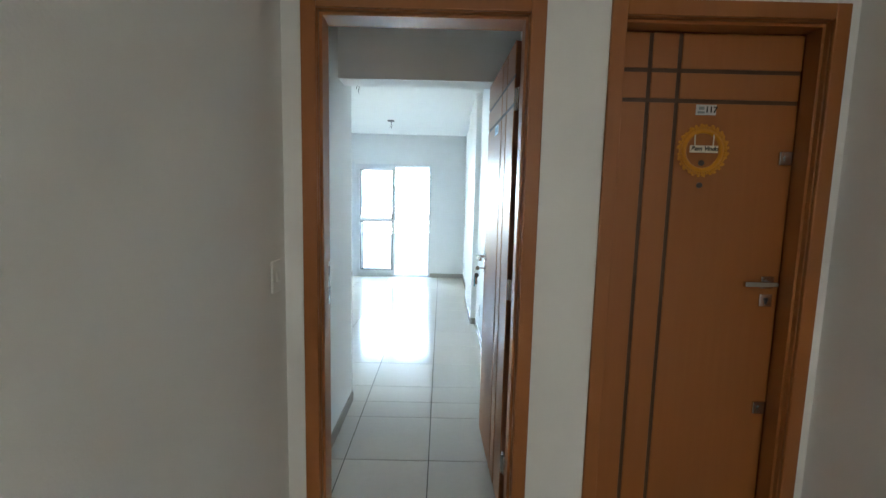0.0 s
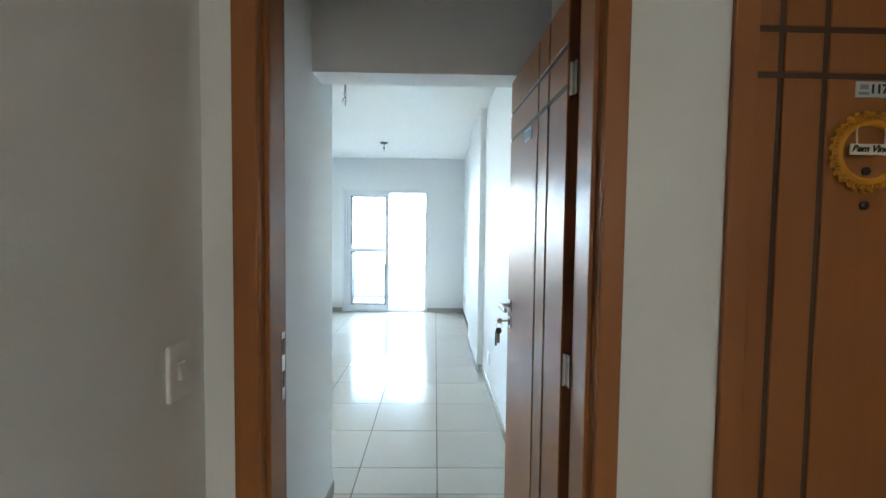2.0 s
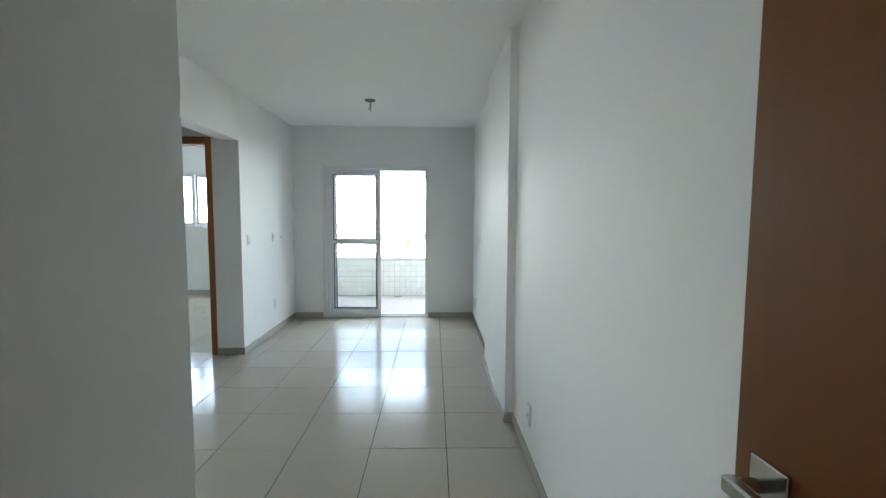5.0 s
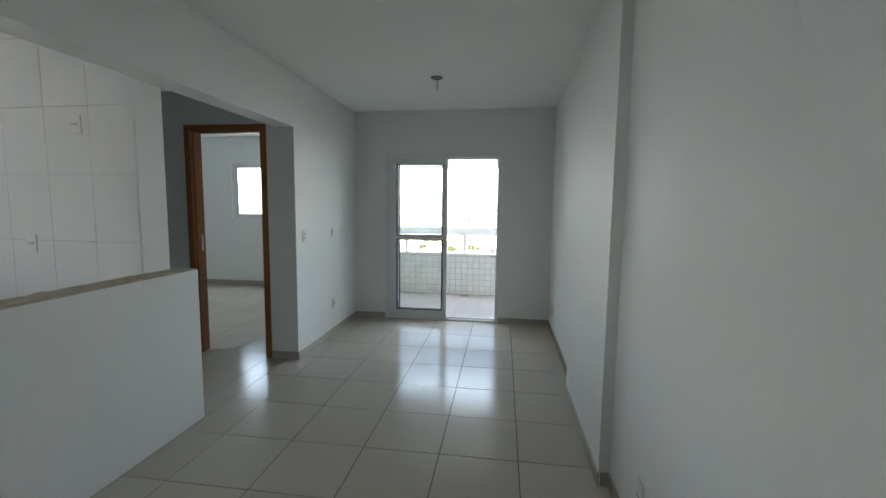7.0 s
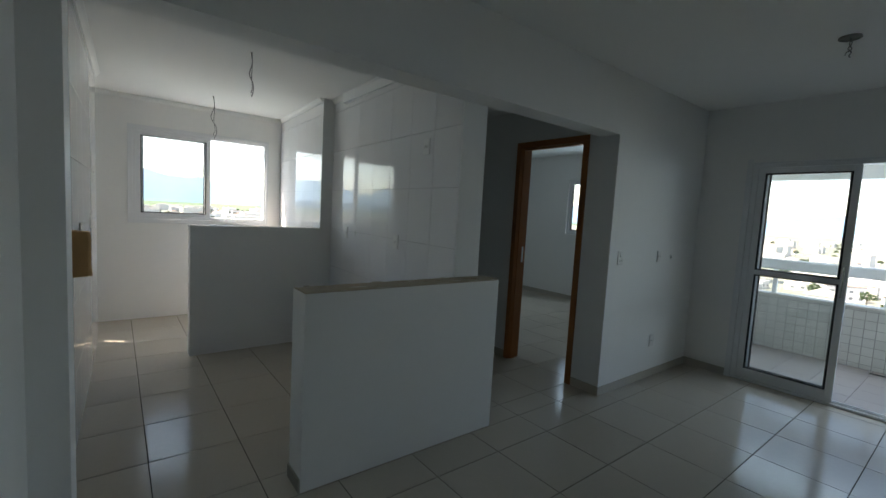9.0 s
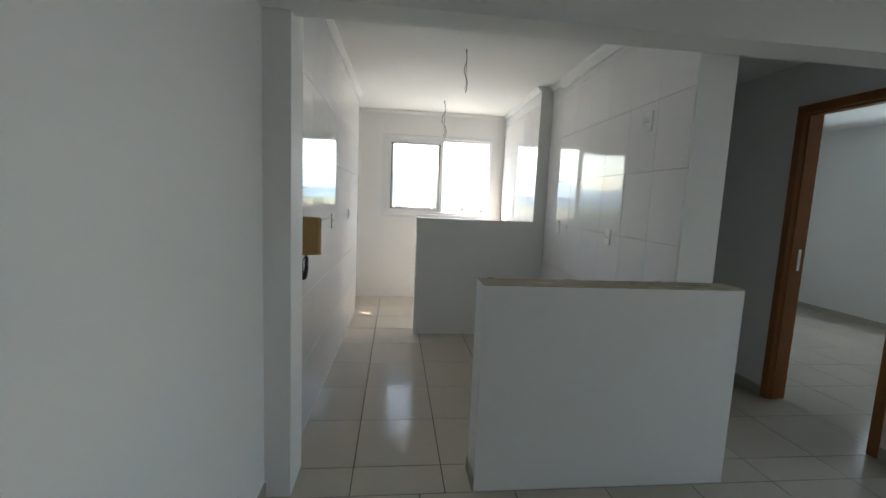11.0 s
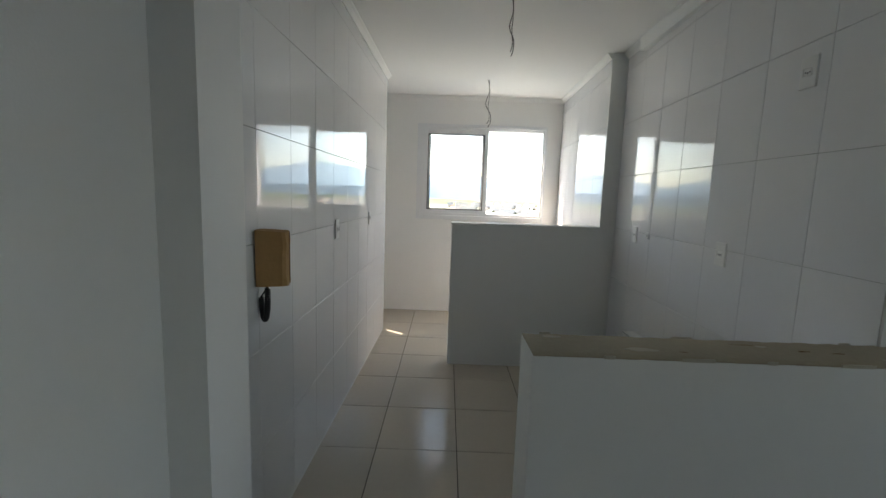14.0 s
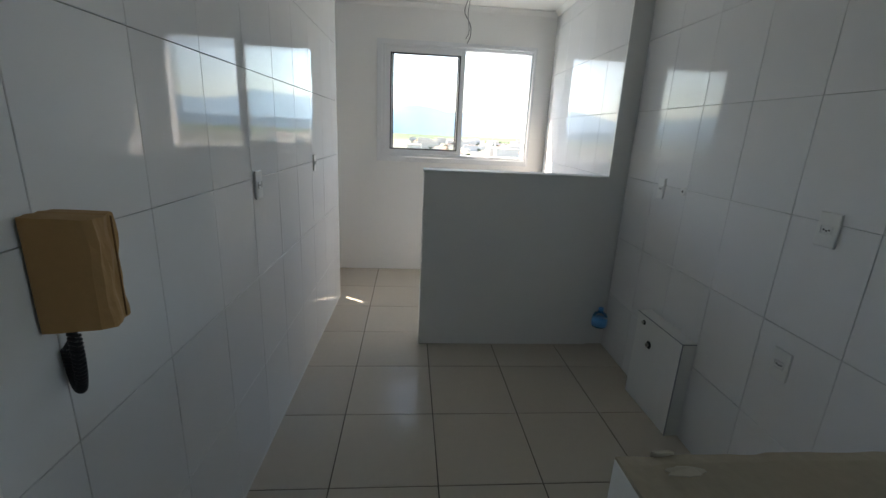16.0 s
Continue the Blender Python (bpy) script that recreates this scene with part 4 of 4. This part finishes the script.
duct = thing("pipe_cover", "low white board box covering pipes on the wall", "pipe cover", (-3.565, wall_y(-3.565), 0))
bm = box_bm(-0.205, -0.075, 0, 0.205, 0, 0.515, 0.002)
part("body", bm, M_PLASTIC, duct)
part("top_edge", box_bm(-0.208, -0.079, 0.515, 0.209, 0, 0.519, 0.001), M_GREYPRINT, duct, "bare grey board edge")
part("top_board", box_bm(-0.206, -0.077, 0.519, 0.206, 0, 0.524, 0.001), M_PLASTIC, duct)
part("corner_edge", box_bm(0.203, -0.079, 0.0, 0.207, -0.074, 0.516, 0.0008), M_GREYPRINT, duct)
for x, z, r in ((-0.135, 0.475, 0.014), (-0.06, 0.375, 0.022)):
    part("pipe_hole", cyl_bm((x, -0.0745, z), (x, -0.0762, z), r, seg=18), M_SOCKET, duct, "dark pipe hole")
    part("pipe_stub", cyl_bm((x, -0.076, z), (x, -0.088, z), r * 0.55, seg=14), M_CHROME, duct, "capped pipe stub")

bottle = thing("water_bottle", "squat clear plastic bottle with blue label over a pipe", "bottle", (-4.262, wall_y(-4.262) - 0.075, 0.180))
part("body", lathe_bm([(0.044, 0), (0.050, 0.006), (0.051, 0.060), (0.050, 0.075), (0.040, 0.098), (0.018, 0.112), (0.015, 0.122)], seg=28), M_PET, bottle, smooth=True)
part("label", lathe_bm([(0.0515, 0.010), (0.0522, 0.030), (0.0520, 0.060)], seg=28), M_BLUE, bottle, "blue paper label", True)
part("cap", lathe_bm([(0.017, 0.120), (0.017, 0.138), (0.014, 0.141)], seg=18), M_BLUE, bottle, "blue screw cap")
part("pipe", cyl_bm((0, 0.058, 0.05), (0, 0.030, 0.05), 0.012, seg=14), M_PLASTIC, bottle, "white pipe stub")

# balcony drain
drain = thing("floor_drain", "small dark linear drain in the balcony floor", "drain", (-0.51, 10.41, -0.030))
part("frame", box_bm(-0.07, -0.03, 0, 0.07, 0.03, 0.006, 0.001), M_CHROME, drain)
for i in range(5):
    part("slot", box_bm(-0.06, -0.022 + i * 0.010, 0.0055, 0.06, -0.017 + i * 0.010, 0.0070), M_SOCKET, drain)

# ---------------------------------------------------------------- the town and the hills outside
GROUND = -27.0
M_TOWNG = material("town_ground", (0.17, 0.17, 0.13), 0.9, vary=0.5, scale=0.05, fine=0.3)
M_FIELD = material("green_marsh", (0.085, 0.12, 0.05), 0.9, vary=0.45, scale=0.02, fine=0.3)
# the hills' distance haze is put into their blue base colour
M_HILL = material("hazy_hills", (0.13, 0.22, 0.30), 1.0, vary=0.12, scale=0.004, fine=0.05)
M_HOUSE = [material("house_wall", c, 0.8, vary=0.08, scale=0.6) for c in ((0.66, 0.65, 0.62), (0.50, 0.47, 0.43), (0.60, 0.56, 0.50), (0.44, 0.43, 0.42))]
M_ROOF = [material("house_roof", c, 0.8, vary=0.15, scale=1.0) for c in ((0.34, 0.22, 0.16), (0.42, 0.36, 0.31), (0.42, 0.42, 0.41), (0.26, 0.19, 0.15))]
M_WINGLASS = material("far_window", (0.14, 0.15, 0.16), 0.25)
M_LEAF = material("far_leaves", (0.040, 0.062, 0.024), 0.8, vary=0.4, scale=1.5, fine=0.3)
M_BARK = material("far_bark", (0.10, 0.07, 0.045), 0.9)

bm = bmesh.new()
for v in ((-4800, -4800), (4800, -4800), (4800, 4800), (-4800, 4800)):
    bm.verts.new((*v, GROUND))
bm.faces.new(bm.verts)
tagged(part("ground", bm, M_TOWNG), "flat green and built-up ground far below", "ground", kind="structure")
bm = bmesh.new()
for x, y in ((-4500, -3000), (-1380, -3000), (-1380, 3600), (-4500, 3600)):
    bm.verts.new((x, y, GROUND + 0.4))
bm.faces.new(bm.verts)
tagged(part("ground_marsh", bm, M_FIELD), "wide flat green marsh beyond the town", "ground", kind="structure")


def hills(name, a0, a1, dist, base, seed):
    """A ridge of far hills between two bearings (degrees from +y towards -x)."""
    bm = bmesh.new()
    n = 90
    lo, mid, hi = [], [], []
    for i in range(n + 1):
        a = radians(a0 + (a1 - a0) * i / n)
        p = Vector((i * 0.09, seed, 0))
        h = base * (0.75 + 0.45 * noise.noise(p) + 0.16 * noise.noise(p * 3.3) + 0.05 * noise.noise(p * 9))
        for ring, d, z in ((lo, dist, GROUND), (mid, dist + 300, GROUND + h * 0.62), (hi, dist + 700, GROUND + h)):
            w = d + 160 * noise.noise(p * 2.7 + Vector((0, z * 0.01, 0)))
            ring.append(bm.verts.new((-math.sin(a) * w, math.cos(a) * w, z)))
    for r, s in ((lo, mid), (mid, hi)):
        for i in range(n):
            bm.faces.new((r[i], r[i + 1], s[i + 1], s[i]))
    return tagged(part(name, bm, M_HILL, smooth=True), "long ridge of hills tinted blue for haze", "hills", kind="structure")


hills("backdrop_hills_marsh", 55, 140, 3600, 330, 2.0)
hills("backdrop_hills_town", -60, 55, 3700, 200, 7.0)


def house(w, d, h, flat, wall_m, roof_m, openings=1):
    """A small house at the origin: walls, roof, windows and door."""
    hs = thing("house", "small town house seen from high above", "house", group="houses below")
    part("wall", box_bm(-w / 2, -d / 2, 0, w / 2, d / 2, h), wall_m, hs)
    if flat:
        part("roof", box_bm(-w / 2 - 0.2, -d / 2 - 0.2, h, w / 2 + 0.2, d / 2 + 0.2, h + 0.35), roof_m, hs)
        part("water_tank", cyl_bm((w * 0.2, d * 0.1, h + 0.35), (w * 0.2, d * 0.1, h + 1.5), 0.7, seg=12), M_PLASTER, hs)
    else:
        bm = bmesh.new()
        e = 0.5
        pts = [(-w / 2 - e, -d / 2 - e, h), (w / 2 + e, -d / 2 - e, h), (w / 2 + e, d / 2 + e, h), (-w / 2 - e, d / 2 + e, h), (-w / 2 + d * 0.25, 0, h + d * 0.28), (w / 2 - d * 0.25, 0, h + d * 0.28)]
        vs = [bm.verts.new(p) for p in pts]
        for f in ((0, 1, 5, 4), (1, 2, 5), (2, 3, 4, 5), (3, 0, 4), (3, 2, 1, 0)):
            bm.faces.new([vs[i] for i in f])
        part("roof", bm, roof_m, hs)
    if not openings:
        return hs
    floors = max(1, int(h // 2.9))
    win = mesh_of("window", box_bm(-0.7, -0.06, -0.6, 0.7, 0.06, 0.6), M_WINGLASS)
    for f in range(floors):
        for k in range(max(2, int(w // 3.2))):
            x = -w / 2 + (k + 0.5) * w / max(2, int(w // 3.2))
            for y in (-d / 2, d / 2):
                o = new("window", win)
                o.parent = hs
                o.location = (x, y, 1.6 + f * 2.9)
        for x in (-w / 2, w / 2):
            o = new("window", win)
            o.parent = hs
            o.location = (x, 0, 1.6 + f * 2.9)
            o.rotation_euler = (0, 0, math.pi / 2)
    return hs


def tree(seed, h=6.0):
    """A broadleaf tree: tapered trunk with limbs and a crown of many small leaf clumps."""
    r = random.Random(seed)
    tr = thing("tree", "leafy green street tree far below", "tree", group="trees below")
    bm = cyl_bm((0, 0, 0), (0.1, 0, h * 0.5), 0.22, 0.13, 8)
    for k in range(5):
        a = r.uniform(0, 6.28)
        cyl_bm((0.08, 0, h * 0.42), (math.cos(a) * h * 0.25, math.sin(a) * h * 0.25, h * 0.75), 0.09, 0.03, 6, bm=bm)
    part("trunk", bm, M_BARK, tr)
    bm = bmesh.new()
    for k in range(420):
        a, b, c = r.uniform(0, 6.28), math.acos(r.uniform(-0.7, 1)), r.uniform(0.55, 1.0)
        lob = 1 + 0.3 * math.sin(3 * a + seed)
        p = Vector((math.cos(a) * math.sin(b) * h * 0.38 * c * lob, math.sin(a) * math.sin(b) * h * 0.38 * c * lob, h * 0.68 + math.cos(b) * h * 0.30 * c))
        s = r.uniform(0.18, 0.42)
        q = Euler((r.uniform(0, 3), r.uniform(0, 3), r.uniform(0, 3))).to_matrix()
        vs = [bm.verts.new(p + q @ Vector(w) * s) for w in ((-1, -0.5, 0), (0.2, -0.8, 0.2), (1, 0.1, 0), (0.1, 0.8, -0.2))]
        bm.faces.new(vs)
    part("crown", bm, M_LEAF, tr)
    return tr


rng = random.Random(11)
protos = [house(w, d, h, flat, M_HOUSE[i % 4], M_ROOF[i % 4]) for i, (w, d, h, flat) in
          enumerate(((9, 7, 3.2, False), (11, 8, 6.2, False), (8, 7, 3.4, True), (14, 10, 6.5, True), (10, 9, 3.2, False), (18, 12, 9.5, True), (8, 8, 6.2, False)))]
far_protos = [house(w, d, h, flat, M_HOUSE[i % 4], M_ROOF[i % 4], 0) for i, (w, d, h, flat) in
              enumerate(((12, 9, 4, False), (16, 12, 7, False), (12, 10, 6, True), (24, 14, 9, True), (15, 12, 4, False), (26, 15, 12, True)))]
trees = [tree(s, 6 + s) for s in range(3)]
spots = []


def scatter(count, kinds, bearing, near, far, low, high, gap):
    """Houses and trees of a quarter of the town, spread between two distances and two slopes off its axis."""
    tries = 0
    while count and tries < 4000:
        tries += 1
        dist = near + (far - near) * rng.random() ** 0.8
        off = rng.uniform(low, high) * dist
        p = (-dist, 4.4 + off) if bearing == "marsh" else (off, 10 + dist)
        if any((p[0] - q[0]) ** 2 + (p[1] - q[1]) ** 2 < gap ** 2 for q in spots):
            continue
        spots.append(p)
        count -= 1
        if rng.random() < 0.45:
            copy_thing(trees[rng.randrange(3)], pose(*p, GROUND, 0, 0, rng.uniform(0, 360)))
        else:
            copy_thing(kinds[rng.randrange(len(kinds))], pose(*p, GROUND, 0, 0, rng.choice((0, 90, 180, 270)) + rng.uniform(-6, 6)))


scatter(90, protos, "town", 190, 480, -0.42, 0.16, 16)
scatter(170, far_protos, "town", 480, 1500, -0.42, 0.12, 22)
scatter(210, far_protos, "marsh", 480, 1350, 0.0, 0.34, 24)
for i, o in enumerate(protos):
    o.matrix_basis = pose(-96 + i * 19, 255 + 9 * (i % 3), GROUND, 0, 0, 12 * i)
for i, o in enumerate(far_protos):
    o.matrix_basis = pose(-160 - i * 30, 700 + 17 * (i % 3), GROUND, 0, 0, 12 * i)
for i, o in enumerate(trees):
    o.matrix_basis = pose(-42 + i * 14, 238, GROUND)
for x, h in ((58, 44), (96, 38), (-110, 30)):
    tw = thing("tower_block", "pale apartment tower in the town", "apartment building", (x + 20, 170 + abs(x), GROUND), 8, group="tower blocks")
    part("wall", box_bm(-9, -7, 0, 9, 7, h), M_HOUSE[0], tw)
    part("roof", box_bm(-9.3, -7.3, h, 9.3, 7.3, h + 0.8), M_ROOF[2], tw)
    part("roof_house", box_bm(-3, -2, h + 0.8, 3, 2, h + 4), M_HOUSE[0], tw)
    win = mesh_of("window", box_bm(-0.9, -0.08, -0.7, 0.9, 0.08, 0.7), M_WINGLASS)
    for f in range(int(h // 3)):
        for k in range(5):
            o = new("window", win)
            o.parent = tw
            o.location = (-7 + k * 3.5, -7, 1.7 + f * 3)


# ---------------------------------------------------------------- tiles, piece by piece
TILE_MESHES = {}


def tile_mesh(w, h, t, mat, name, bevel=0.0012):
    """Shared mesh of a flat tile w by h in its own x, y; face at z = 0, thickness t below."""
    key = (round(w, 3), round(h, 3), mat.name)
    if key not in TILE_MESHES:
        TILE_MESHES[key] = mesh_of(name, box_bm(-w / 2, -h / 2, -t, w / 2, h / 2, 0, bevel), mat)
    return TILE_MESHES[key]


def cells(lo, hi, start, pitch):
    """The stretches between joints at start + k * pitch, clipped to lo..hi."""
    k = math.floor((lo - start) / pitch)
    out = []
    while start + k * pitch < hi - 1e-6:
        a, b = max(lo, start + k * pitch), min(hi, start + (k + 1) * pitch)
        if b - a > 0.012:
            out.append((a, b))
        k += 1
    return out


TILT = random.Random(5)


def lay(parent, name, mat, origin, uaxis, vaxis, us, vs, gap, t=0.008, holes=(), tilt=0.0006):
    """Tiles over the rectangle us x vs of a plane, as children of parent."""
    u, v = Vector(uaxis), Vector(vaxis)
    n = u.cross(v)
    basis = Matrix((u, v, n)).transposed().to_4x4()
    for a0, a1 in us:
        for b0, b1 in vs:
            ca, cb = (a0 + a1) / 2, (b0 + b1) / 2
            if any(h[0] < ca < h[2] and h[1] < cb < h[3] for h in holes):
                continue
            o = new(name, tile_mesh(a1 - a0 - gap, b1 - b0 - gap, t, mat, name))
            o.parent = parent
            o.matrix_basis = Matrix.Translation(Vector(origin) + u * ca + v * cb) @ basis @ pose(0, 0, 0, TILT.uniform(-1, 1) * tilt * 57, TILT.uniform(-1, 1) * tilt * 57, 0)


P, PXT = 0.470, 0.464
lay(floor_main, "floor_tile", M_FTILE, (0, 0, 0), (1, 0, 0), (0, 1, 0), cells(HL, HR, 0.220, PXT), cells(CB, WA, 5.785, P), 0.0045, holes=[])
lay(floor_main, "floor_tile", M_FTILE, (0, 0, 0), (1, 0, 0), (0, 1, 0), cells(-1.90, HR, 0.220, PXT), cells(WA, FAR + 0.015, 5.785, P), 0.0045)
lay(floor_main, "floor_tile", M_FTILE, (0, 0, 0), (1, 0, 0), (0, 1, 0), cells(-3.9, -1.90, 0.220, PXT), cells(KR + 0.17, D2Y + 0.13, 5.785, P), 0.0045)
lay(floor_main, "floor_tile", M_FTILE, (0, 0, 0), (1, 0, 0), (0, 1, 0), cells(KW, -1.90, -3.075, 0.4775), cells(3.0, KR + 0.17, 4.04, 0.459), 0.0045)
lay(floor_bed, "floor_tile", M_FTILE, (0, 0, 0), (1, 0, 0), (0, 1, 0), cells(-6.05, LW - OUT, 0.220, PXT), cells(D2Y + 0.13, BEDY, 5.785, P), 0.0045)
lay(floor_bal, "floor_tile", M_BALFLOOR, (0, 0, -0.030), (1, 0, 0), (0, 1, 0), cells(-1.79, 1.9, 0.1, 0.33), cells(FAR + OUT, PARY, 0.05, 0.33), 0.002)

TW, TH = 0.315, 0.405
lay(wall_kl, "wall_tile", M_WTILE, (0, left_y(0), 0), (-math.cos(SKEW_L), math.sin(SKEW_L), 0), (0, 0, 1), cells(2.15, 5.205, 2.366, 0.326), cells(0, KC, 1.240, 0.408), 0.0016)
lay(wall_kr, "wall_tile", M_WTILE, (0, wall_y(0), 0), (math.cos(SKEW), -math.sin(SKEW), 0), (0, 0, 1), cells(-4.345, KX - 0.003, -2.39, 0.322), cells(0, KC, 1.222, 0.41), 0.0016)
lay(wall_lr, "wall_tile", M_WTILE, (0, laundry_y(0), 0), (math.cos(SKEW), -math.sin(SKEW), 0), (0, 0, 1), cells(KW, -4.361, -2.426, TW), cells(0, KC, 1.216, TH), 0.0016)
lay(parapet, "mosaic_tile", M_PARAPET, (0, PARY, 0), (1, 0, 0), (0, 0, 1), cells(-1.79, 1.1, 0.02, 0.1), cells(-0.03, 0.64, 0.02, 0.1), 0.005)
